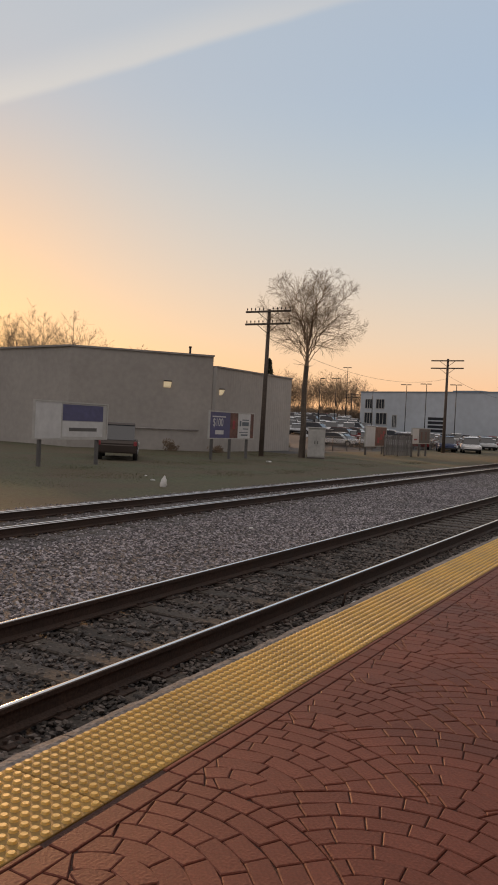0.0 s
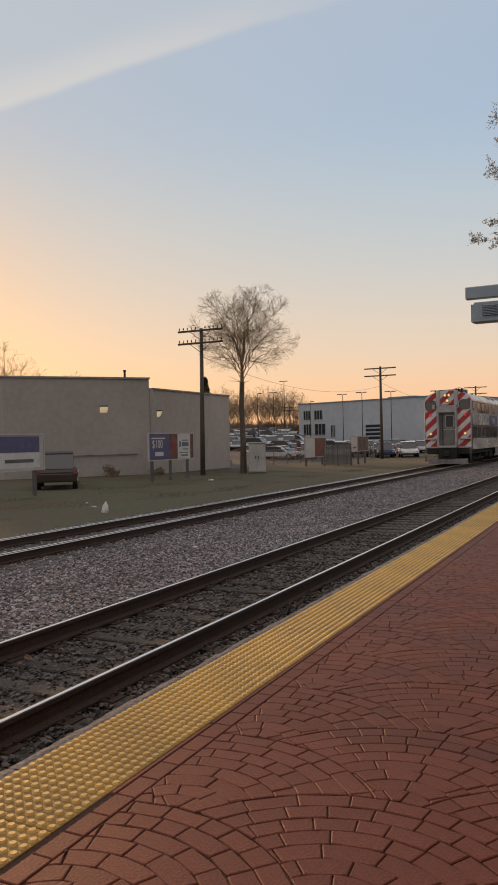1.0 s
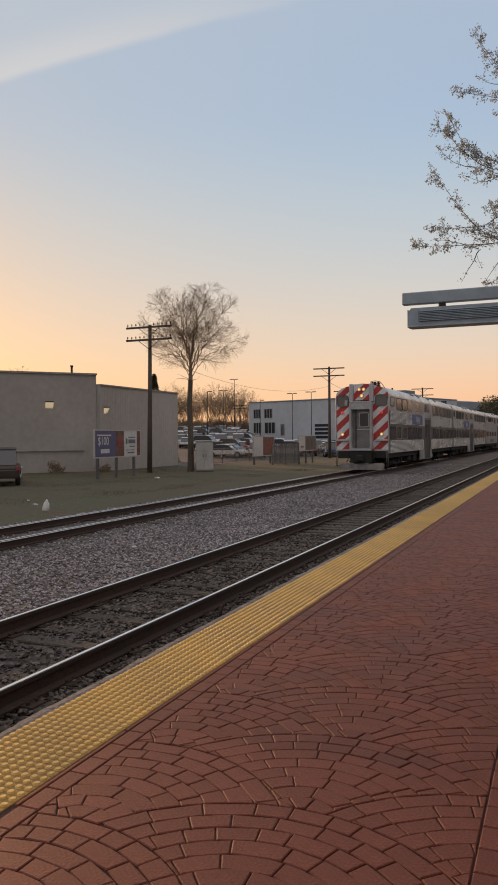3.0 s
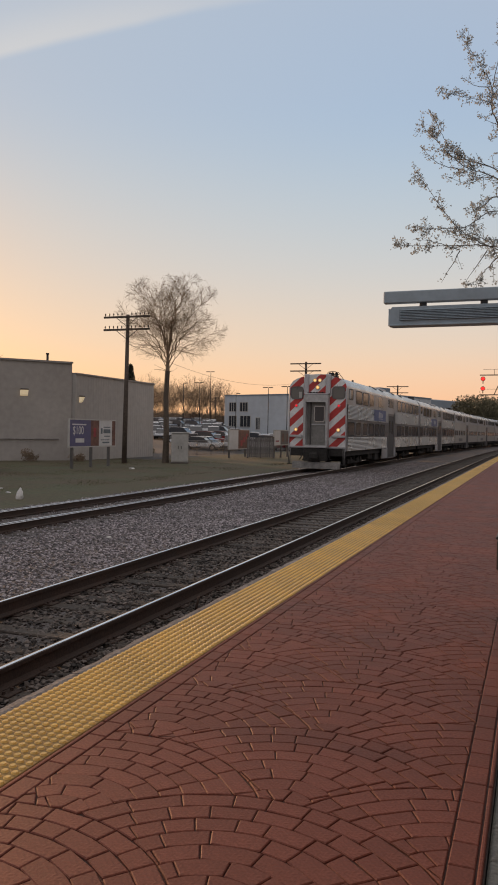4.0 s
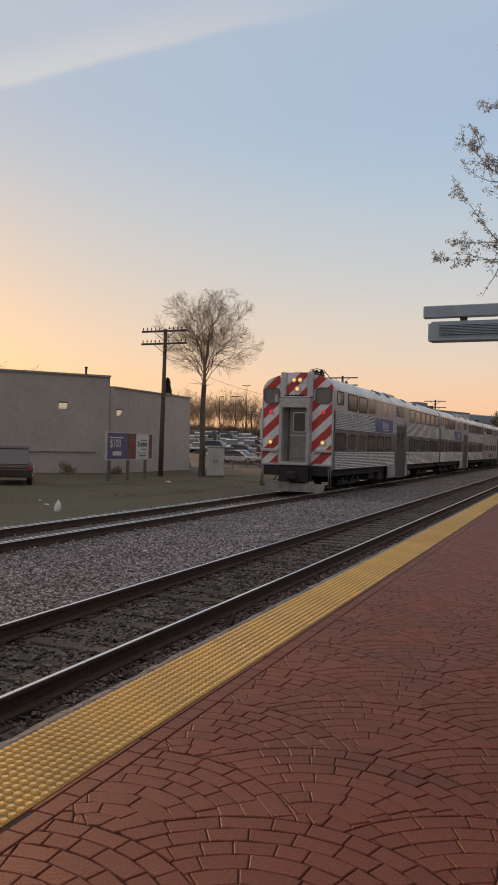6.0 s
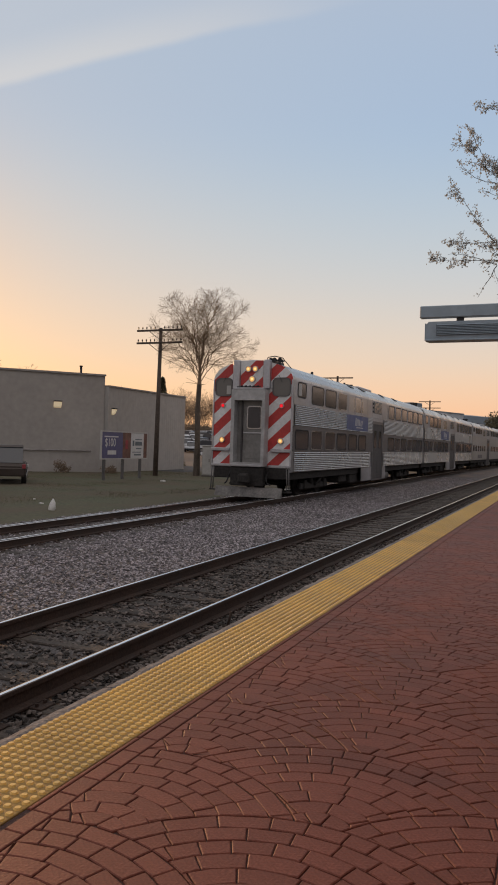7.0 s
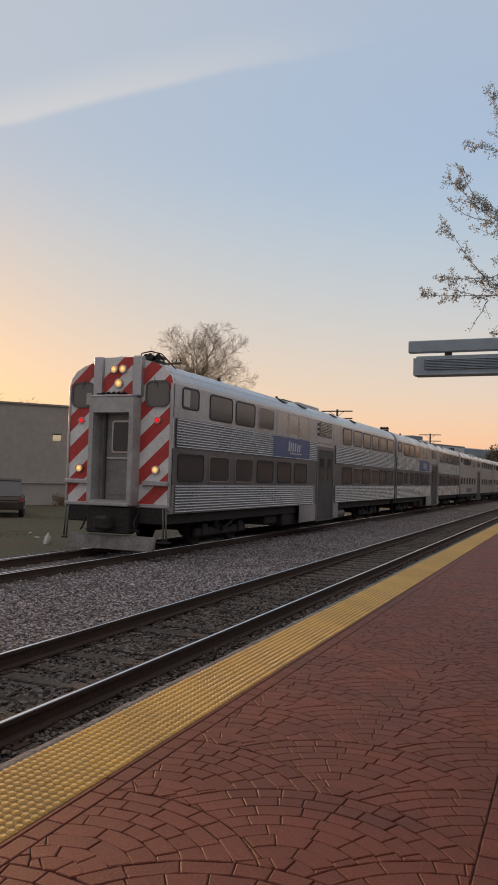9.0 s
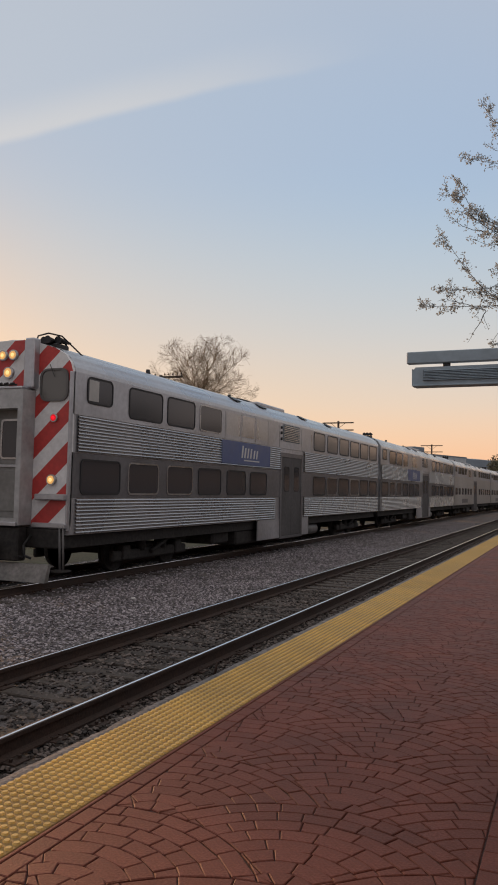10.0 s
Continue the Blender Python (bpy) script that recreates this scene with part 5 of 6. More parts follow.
def build_platform_tree():
    """A young tree whose limbs lean out over the platform."""
    rng = random.Random(21)
    t = thing("platform_tree", "young tree in spring leaf beside the platform", "tree", pose(1.89, 16.2, -0.16))
    trunk = [(Vector((0, 0, -0.3)), Vector((-0.04, 0, 1.2)), 0.15, 0.13), (Vector((-0.04, 0, 1.2)), Vector((-0.1, 0.05, 2.4)), 0.13, 0.11), (Vector((-0.1, 0.05, 2.4)), Vector((-0.1, 0.05, 4.2)), 0.11, 0.09), (Vector((-0.1, 0.05, 4.2)), Vector((-0.1, 0.05, 7.4)), 0.09, 0.04)]
    # each limb by where it leaves, where it bends and where its tip hangs, as (outward, height)
    limbs = [((0.1, 4.7), (2.5, 5.58), (3.4, 5.69), (4.6, 5.77)), ((0.1, 4.4), (2.5, 5.56), (3.43, 6.14), (4.28, 7.33)), ((0.1, 5.6), (2.5, 6.44), (3.37, 6.17), (4.37, 6.24)),
             ((0.1, 5.2), (2.5, 6.9), (3.4, 7.39), (4.2, 8.26)), ((0.1, 5.5), (2.55, 7.16), (3.52, 7.67), (4.0, 8.5)), ((0.1, 4.9), (2.55, 7.87), (2.88, 8.98), (3.47, 9.97)),
             ((0.6, 6.2), (2.0, 7.6), (2.6, 8.3), (3.71, 8.69)), ((1.2, 5.2), (2.5, 5.45), (2.85, 5.22), (3.11, 4.94)), ((1.8, 6.1), (2.67, 6.75), (2.94, 6.63), (3.16, 6.49)),
             ((0.1, 6.4), (1.5, 7.4), (2.2, 8.4), (2.68, 10.05)), ((0.1, 6.8), (1.0, 8.0), (1.5, 9.0), (1.8, 10.3))]
    forks = [((3.4, 5.69), (3.97, 5.91), (4.37, 5.97)), ((2.86, 5.6), (3.08, 5.28), (3.31, 4.95)), ((3.4, 5.69), (3.58, 5.37), (3.77, 5.06)), ((2.84, 8.84), (3.13, 8.9), (3.4, 9.09)), ((2.86, 8.95), (2.75, 9.5), (2.7, 10.05)),
             ((3.4, 7.39), (3.85, 7.55), (4.26, 7.95)), ((3.0, 7.2), (3.3, 7.1), (3.75, 7.3)), ((2.8, 5.8), (3.1, 6.0), (3.6, 6.3))]
    segs, twigs = [], []

    def grow(pts, r0, level):
        """One limb through its points, with twigs on both sides."""
        ln = sum((b - a).length for a, b in zip(pts, pts[1:]))
        n = max(int(ln / 0.11), 3)
        prev, r = pts[0], r0
        for i in range(1, n + 1):
            f = i / n * (len(pts) - 1)
            k = min(int(f), len(pts) - 2)
            g = f - k
            p0, p1, p2, p3 = pts[max(k - 1, 0)], pts[k], pts[k + 1], pts[min(k + 2, len(pts) - 1)]
            q = 0.5 * ((2 * p1) + (p2 - p0) * g + (2 * p0 - 5 * p1 + 4 * p2 - p3) * g * g + (3 * p1 - p0 - 3 * p2 + p3) * g ** 3)
            q += Vector((rng.uniform(-1, 1), rng.uniform(-1, 1), rng.uniform(-1, 1))) * 0.012
            rn = max(r0 * (1 - 0.86 * i / n), 0.004)
            segs.append((prev, q, r, rn))
            d = (q - prev).normalized()
            if level >= 1 or i / n > 0.72:
                twigs.append((prev, q))
            if level < 2 and i / n > (0.3 if level == 0 else 0.1) and rng.random() < (0.8 if level == 0 else 0.5):
                u = Vector((rng.uniform(-1, 1), rng.uniform(-0.9, 0.9), rng.uniform(-0.8, 1.0))).normalized()
                e = (d * 0.7 + u * 0.85).normalized()
                le = rng.uniform(0.2, 0.62) * (1.15 - 0.9 * i / n) * (1.0 if level == 0 else 0.55)
                mid = q + e * le * 0.5 + Vector((0, 0, -0.03)) * le
                grow([q, mid, q + e * le + Vector((0, 0, 0.06)) * le], max(rn * 0.55, 0.004), level + 1)
            prev, r = q, rn
    for spec in limbs:
        off = rng.uniform(-0.5, 0.5)
        grow([Vector((-x, off * min(x / 3, 1), z)) for x, z in spec], 0.021, 0)
    for spec in forks:
        off = rng.uniform(-0.3, 0.3)
        grow([Vector((-x, off, z)) for x, z in spec], 0.012, 1)
    # the far side of the crown, by turning like limbs about the trunk
    for k in range(16):
        a, spec = radians(95 + 170 * (k + 0.5) / 16), limbs[k % 11]
        turn = Matrix.Rotation(a if k % 2 else -a, 3, "Z")
        grow([turn @ Vector((-x, 0, z + 0.4 * math.sin(k))) for x, z in spec], 0.021, 0)
    for nm, me in (("trunk", segs_mesh("trunk", trunk, M_BARK, 0.01)), ("limb", segs_mesh("limb", segs, M_BARK, 0.02))):
        ob = new(nm, me)
        ob.parent = t
    spots = []
    for a, b in twigs:
        if rng.random() < 0.74:
            c = a.lerp(b, rng.random()) + Vector((rng.uniform(-1, 1), rng.uniform(-1, 1), rng.uniform(-1, 0.6))) * 0.04
            for _ in range(rng.randint(3, 5)):
                spots.append((c + Vector((rng.gauss(0, 1), rng.gauss(0, 1), rng.gauss(0, 1))) * 0.024, None))
    ob = new("foliage", leaf_mesh("foliage", spots, 0.052, rng, M_LEAF))
    ob.parent = t
    tagged(ob, kind="stuff")


def build_litter():
    b = thing("litter_bin", "dark metal box on a post beside the platform paving", "litter bin")
    part("bin_body", box(-0.272, 0.33, 7.0, 7.45, 0.58, 0.86, 0.02), M_DARKMETAL, b)
    part("bin_rim", box(-0.282, 0.34, 6.99, 7.46, 0.86, 0.885, 0.008), M_DARKMETAL, b)
    part("bin_post", tube(bmesh.new(), (0.1, 7.22, -0.06), (0.1, 7.22, 0.6), 0.05, 0.05, 10), M_DARKMETAL, b)
    # a crumpled white bag in the grass
    rng = random.Random(5)
    bm = bmesh.new()
    bmesh.ops.create_uvsphere(bm, u_segments=14, v_segments=10, radius=0.2)
    for v in bm.verts:
        h = (v.co.z + 0.2) / 0.4
        k = (1.0 - 0.75 * h) * (1 + 0.3 * noise.noise(v.co * 9))
        v.co = Vector((v.co.x * k * 1.1 + 0.05 * h, v.co.y * k, h * 0.44 + 0.02 * noise.noise(v.co * 14)))
    ob = part("plastic_bag", bm, M_BAG, at=pose(-14.5, 19.3, GROUND - 0.03) @ Matrix.Diagonal((0.75, 0.75, 0.9, 1)))
    tagged(ob, "crumpled white plastic bag lying in the grass", "bag")
    for x, y, z, s in ((-7.67, 13.0, -0.345, 0.045), (-16.2, 21.0, GROUND, 0.08), (-20.5, 37.0, GROUND, 0.14), (-17.6, 22.4, GROUND, 0.06)):
        bm = box(-s, s, -s * 0.6, s * 0.6, 0, s * 0.7, s * 0.2)
        for v in bm.verts:
            v.co += Vector((noise.noise(v.co * 20), noise.noise(v.co * 17 + Vector((3, 1, 0))), noise.noise(v.co * 13))) * s * 0.4
        tagged(part("scrap", bm, M_BAG, at=pose(x, y, z - 0.01, 0, 0, 40 * x)), "small white scrap of litter on the ground", "litter", group="litter")
    # a clip and a twist of metal by the near rail
    c = thing("rail_scrap", "broken bits of metal and white stone by the rail", "litter", pose(-3.62, 8.1, -0.33))
    part("spike", tube(bmesh.new(), (0, 0, 0), (0.03, 0.02, 0.17), 0.018, 0.014, 7), M_RUST, c)
    part("chip", box(0.06, 0.18, 0.1, 0.2, 0, 0.05, 0.015), M_BAG, c)


# ---- along the verge ----


def crown_segs(rng, fork, tips, r0, min_r, counts=(2, 2, 1), ratios=(0.38, 0.5, 0.55), spread=0.62, deep=3, bow=0.9, dome=None, wild=0.016):
    """Limbs from a fork to given tips, each with side branches and fine twigs."""
    segs = []
    def limb(a, b, r_in, arch, level):
        n = (8, 6, 5, 4)[level]
        ln = (b - a).length
        prev, r = a, r_in
        out = Vector((b.x - a.x, b.y - a.y, 0))
        for i in range(1, n + 1):
            f = i / n
            q = a.lerp(b, f) + (Vector((0, 0, 1)) * ln * 0.12 - out * 0.16) * arch * 4 * f * (1 - f) + Vector((rng.uniform(-1, 1), rng.uniform(-1, 1), rng.uniform(-1, 1))) * ln * wild
            rn = max(r_in * (1 - 0.88 * f), min_r)
            segs.append((prev, q, r, rn))
            d = (q - prev).normalized()
            if level < deep and f > (0.36 if level == 0 else 0.15):
                for _ in range(counts[level]):
                    u = Vector((rng.uniform(-1, 1), rng.uniform(-1, 1), rng.uniform(-0.5, 0.9))).normalized()
                    e = (d + u * spread).normalized()
                    le = ln * ratios[level] * rng.uniform(0.45, 1.05) * (1.2 - 0.65 * f)
                    tip = q + e * le
                    if dome:
                        c, rad = dome
                        for _ in range(4):
                            if sum(((tip[k] - c[k]) / rad[k]) ** 2 for k in range(3)) > rng.uniform(0.95, 1.12):
                                tip = q + (tip - q) * 0.7 + Vector((0, 0, 0.04 * le))
                    limb(q, tip, max(rn * 0.5, min_r), rng.uniform(0, 0.6), level + 1)
            prev, r = q, rn
    for x, y, z in tips:
        limb(fork + Vector((0, 0, rng.uniform(-0.08, 0.01) * fork.z)), Vector((x, y, z)), r0, bow, 0)
    return segs


def build_bare_tree():
    """A tall tree whose stems rise from one fork like a vase, with a haze of straight fine twigs."""
    rng = random.Random(4)
    t = thing("bare_tree", "tall bare tree with fine budding twigs on the verge", "tree", pose(-22.66, 45.4, GROUND))
    trunk = [(Vector((0, 0, -0.4)), Vector((0.02, 0, 2.0)), 0.25, 0.19), (Vector((0.02, 0, 2.0)), Vector((-0.05, 0, 4.4)), 0.19, 0.17), (Vector((-0.05, 0, 4.4)), Vector((0.03, 0, 6.0)), 0.17, 0.165)]
    centre, size = Vector((0.2, 0, 9.2)), Vector((3.75, 3.4, 3.25))
    segs = []

    def inside(p):
        return sum(((p[k] - centre[k]) / size[k]) ** 2 for k in range(3)) < 1.0 + 0.28 * noise.noise(p * 0.9)

    def stem(a, d, ln, r0, level, bias):
        n = (13, 7, 4, 3)[level]
        p, r = a, r0
        for i in range(1, n + 1):
            f = i / n
            d = (d + bias * (0.1 if level == 0 else 0.05) + Vector((rng.gauss(0, 1), rng.gauss(0, 1), rng.gauss(0, 1))) * (0.06 if level < 2 else 0.07)).normalized()
            q = p + d * (ln / n)
            if f > 0.3 and not inside(q):
                break
            rn = max(r0 * (1 - 0.85 * f), (0.011, 0.007, 0.005, 0.0036)[level])
            segs.append((p, q, r, rn))
            if level < 3 and f > (0.2 if level == 0 else 0.1):
                for _ in range(rng.choice(((1, 2), (1, 2), (0, 1, 1))[level])):
                    u = d.orthogonal().normalized()
                    u.rotate(Matrix.Rotation(rng.uniform(0, 6.283), 3, d))
                    e = (d + u * rng.uniform(0.6, 1.2)).normalized()
                    le = (2.1 * (1.15 - 0.6 * f), 0.85 * (1.15 - 0.5 * f), 0.42)[level] * rng.uniform(0.6, 1.2)
                    stem(q, e, le, max(rn * 0.5, 0.004), level + 1, (q - centre).normalized() * 0.5 + Vector((0, 0, 0.35)))
            p, r = q, rn
    fork = Vector((0.03, 0, 5.9))

    def limb(a, tip, r0):
        """A main limb: it leaves the leader steeply, then bends out to its tip."""
        ctrl = Vector((a.x + 0.3 * (tip.x - a.x), a.y + 0.3 * (tip.y - a.y), a.z + 0.58 * (tip.z - a.z) + 0.5))
        n, p, r = 14, a, r0
        for i in range(1, n + 1):
            f = i / n
            q = a * (1 - f) ** 2 + ctrl * 2 * f * (1 - f) + tip * f * f + Vector((rng.gauss(0, 1), rng.gauss(0, 1), rng.gauss(0, 1))) * 0.05
            rn = max(r0 * (1 - 0.86 * f), 0.01)
            segs.append((p, q, r, rn))
            d = (q - p).normalized()
            if f > 0.2:
                for _ in range(rng.choice((1, 1, 2))):
                    u = d.orthogonal().normalized()
                    u.rotate(Matrix.Rotation(rng.uniform(0, 6.283), 3, d))
                    stem(q, (d + u * rng.uniform(0.6, 1.2)).normalized(), 1.75 * (1.2 - 0.75 * f) * rng.uniform(0.6, 1.15), max(rn * 0.55, 0.007), 1, (q - centre).normalized() * 0.5 + Vector((0, 0, 0.35)))
            p, r = q, rn
    for k in range(15):
        f, a = (k + 0.5) / 15, 2.39996 * k + 0.7
        up = 0.97 - 1.3 * f
        w = math.sqrt(max(1 - up * up, 0)) * rng.uniform(0.84, 0.97)
        tip = Vector((centre.x + size.x * w * math.cos(a), size.y * w * math.sin(a), centre.z + size.z * up * rng.uniform(0.9, 0.98)))
        limb(fork + Vector((0.02, 0, (1.3, 0.7, 0.2)[min(k // 5, 2)] + rng.uniform(-0.2, 0.2))), tip, (0.052, 0.044, 0.036)[k // 5])
    segs.append((fork, fork + Vector((0.02, 0, 1.5)), 0.15, 0.07))
    for x, y, z in ((1.5, 0.3, -0.25), (-1.3, 0.3, 0.05), (0.9, -0.6, -0.5), (-2.0, -0.2, 0.3)):
        stem(fork + Vector((0, 0, 0.1)), Vector((x, y, z + 0.5)).normalized(), math.hypot(x, y), 0.02, 2, Vector((0, 0, -0.6)))
    for nm, me in (("trunk", segs_mesh("trunk", trunk, M_BARK, 0.01)), ("limb", segs_mesh("limb", segs, M_TWIG, 0.035))):
        ob = new(nm, me)
        ob.parent = t


def bare_tree_mesh(seed, h):
    rng = random.Random(seed)
    segs = [(Vector((0, 0, -0.5)), Vector((0, 0, h * 0.24)), h * 0.016, h * 0.012)]
    tips = []
    for k in range(7):
        a = 2 * math.pi * (k + rng.random() * 0.6) / 7
        w = rng.uniform(0.18, 0.36)
        tips.append((h * w * math.cos(a), h * w * math.sin(a), h * (1.02 - 0.9 * w * rng.uniform(0.7, 1.4))))
    tips.append((0, 0, h * 0.97))
    dome = (Vector((0, 0, h * 0.58)), Vector((h * 0.34, h * 0.34, h * 0.42)))
    segs += crown_segs(rng, Vector((0, 0, h * 0.2)), tips, h * 0.006, h * 0.0005, (2, 3, 1), (0.55, 0.55, 0.5), 1.1, 2, 0.45, dome, 0.016)
    return segs_mesh("bare_tree", segs, M_TWIG, h * 0.006)


def bush_mesh(seed, w, h, n, size, mat, shape=1.0):
    """A leafy crown of many small clumps with gaps and an uneven outline."""
    rng = random.Random(seed)
    spots = []
    blobs = [(Vector((rng.uniform(-w, w) * 0.6, rng.uniform(-w, w) * 0.6, h * rng.uniform(0.25, 0.8))), rng.uniform(0.25, 0.45) * w) for _ in range(14)]
    while len(spots) < n:
        c, r = rng.choice(blobs)
        d = Vector((rng.gauss(0, 1), rng.gauss(0, 1), rng.gauss(0, 0.8))).normalized()
        spots.append((c + d * r * rng.uniform(0.6, 1.1), d))
    return leaf_mesh("crown", spots, size, rng, mat)


def conifer_mesh(seed, h):
    rng = random.Random(seed)
    spots = []
    for _ in range(6000):
        f = rng.random() ** 1.4
        a, r = rng.uniform(0, 6.283), (1 - f) * h * 0.27 * rng.uniform(0.3, 1.1) + 0.05
        spots.append((Vector((r * math.cos(a), r * math.sin(a), h * (0.08 + 0.92 * f) - r * 0.3)), None))
    return leaf_mesh("conifer", spots, 0.24, rng, M_CONIFER)


def az_spot(az, d, z=0.0):
    a = radians(az)
    return (-math.sin(a) * d, math.cos(a) * d, z)


def build_far_trees():
    rng = random.Random(9)
    kinds = [bare_tree_mesh(s, 10.0) for s in (1, 2, 3)]
    # behind the lot, and a few above the near roof
    row = [(28.2 - 0.36 * i + rng.uniform(-0.2, 0.2), rng.uniform(180, 225), rng.uniform(1.05, 1.35)) for i in range(19)]
    row += [(46.6, 92, 1.35), (43.4, 90, 1.3), (48.0, 96, 1.3), (41.0, 92, 1.05), (38.9, 92, 1.0), (49.6, 95, 1.3), (32.2, 110, 0.85), (45.2, 105, 1.4), (28.6, 120, 0.8)]
    row += [(5.9, 240, 0.95), (6.8, 250, 0.9)]
    for i, (az, d, s) in enumerate(row):
        x, y, z = az_spot(az, d, 0.0)
        ob = new("bare_tree", kinds[i % 3])
        ob.matrix_basis = pose(x, y, GROUND + lot_rise(x, y) - rng.uniform(0.3, 2.2), rng.uniform(-4, 4), rng.uniform(-4, 4), rng.uniform(0, 360)) @ Matrix.Scale(s * 1.06, 4)
        tagged(ob, "leafless tree in the distance against the evening sky", "tree", "far bare trees")
    # bare undergrowth at the back of the lot
    brush = bush_mesh(12, 4.5, 3.4, 5200, 0.2, M_TWIG)
    for k in range(16):
        x, y, z = az_spot(28.4 - 0.44 * k, 179 + 4 * math.sin(k * 1.9))
        ob = new("thicket", brush)
        ob.matrix_basis = pose(x, y, GROUND + lot_rise(x, y) - 0.4, 0, 0, 70 * k)
        tagged(ob, "brown leafless thicket along the back of the lot", "shrub", "thickets behind the lot")
    me = conifer_mesh(3, 9.5)
    for az, d, s in ((29.2, 72, 0.85), (5.1, 215, 1.15), (4.4, 222, 1.0), (42.7, 86, 0.85)):
        x, y, z = az_spot(az, d)
        ob = new("conifer", me)
        ob.matrix_basis = pose(x, y, GROUND + lot_rise(x, y), 0, 0, az * 20) @ Matrix.Scale(s, 4)
        tagged(ob, "dark evergreen tree in the distance", "tree", "far evergreens")
    me = bush_mesh(6, 6.0, 10.0, 9500, 0.36, M_FARLEAF_HAZED)
    trunk = segs_mesh("trunk", [(Vector((0, 0, -1)), Vector((0, 0, 6)), 0.35, 0.2)], M_BARK, 0.01)
    spots = [az_spot(az, d)[:2] + (s,) for az, d, s in ((4.1, 175, 1.15), (2.0, 180, 1.15), (0.2, 190, 1.2), (-1.8, 185, 1.2))]
    # unseen copies added down the east side, behind the low wall, to darken window reflections
    spots += [(13 + 3 * math.sin(k * 2.3), 40 + 9.5 * k, 0.85 + 0.12 * math.sin(k * 1.7)) for k in range(14)]
    for x, y, s in spots:
        az = x + y
        tree = thing("leafy_tree", "dense dark green tree beside the line", "tree", pose(x, y, GROUND, 0, 0, az * 50) @ Matrix.Scale(s, 4), "far leafy trees")
        for nm, m in (("trunk", trunk), ("crown", me)):
            ob = new(nm, m)
            ob.parent = tree


def build_cabinet():
    c = thing("utility_cabinet", "tall pale steel utility cabinet beside the tree", "utility cabinet", pose(-21.6, 45.3, GROUND, 0, 0, 25))
    part("cabinet_body", box(-0.55, 0.55, -0.4, 0.4, 0.08, 1.95, 0.03), M_CREAM, c)
    part("cabinet_roof", box(-0.62, 0.62, -0.47, 0.47, 1.95, 2.03, 0.02), M_CREAM, c)
    part("plinth", box(-0.58, 0.58, -0.43, 0.43, -0.2, 0.08), M_CONC, c)
    for x0, x1 in ((-0.5, -0.01), (0.01, 0.5)):
        d = part("cabinet_door", box(x0, x1, -0.425, -0.4, 0.15, 1.88, 0.008), M_CREAM, c)
        part("handle", box(x0 + 0.38 if x0 < 0 else x0 + 0.06, x0 + 0.42 if x0 < 0 else x0 + 0.1, -0.46, -0.425, 0.95, 1.15, 0.008), M_DARKMETAL, d)


def build_shrubs():
    """Low dark bushes against the warehouse wall."""
    for i, (x, y, w, h) in enumerate(((-30.3, 41.2, 0.6, 0.9), (-28.0, 43.4, 0.6, 0.6), (-33.2, 38.4, 0.6, 0.6))):
        me = bush_mesh(40 + i, w, h, 700, 0.09, M_TWIG)
        tagged(new("shrub", me), "small bare brown shrub against the warehouse wall", "shrub", "shrubs by the wall").matrix_basis = pose(x, y, GROUND - 0.1)


def build_fence():
    f = thing("chain_link_fence", "low chain-link fence along the car lot", "fence")
    x = -27.0
    me = mesh_of(tube(bmesh.new(), (0, 0, 0), (0, 0, 1.35), 0.035, 0.035, 7), "post", M_TRAINGREY)
    y = 57.0
    while y < 118:
        shared("post", me, f, pose(x + bend(y), y, GROUND - 0.1))
        y += 3.0
    for z in (0.1, 1.3):
        part("rail_bar", tube(bmesh.new(), (x, 57, GROUND + z), (x + 0.8, 117, GROUND + z), 0.022, 0.022, 6), M_TRAINGREY, f)
    vs, fs = [], []
    bm = bmesh.new()
    y = 57.0
    while y < 100:
        for s in (1, -1):
            a, b = (x, y, GROUND + (0.1 if s > 0 else 1.3)), (x, y + 1.2, GROUND + (1.3 if s > 0 else 0.1))
            tube(bm, a, b, 0.006, 0.006, 3, False)
        y += 0.12
    tagged(part("mesh_wire", bm, M_TRAINGREY, f), kind="stuff")


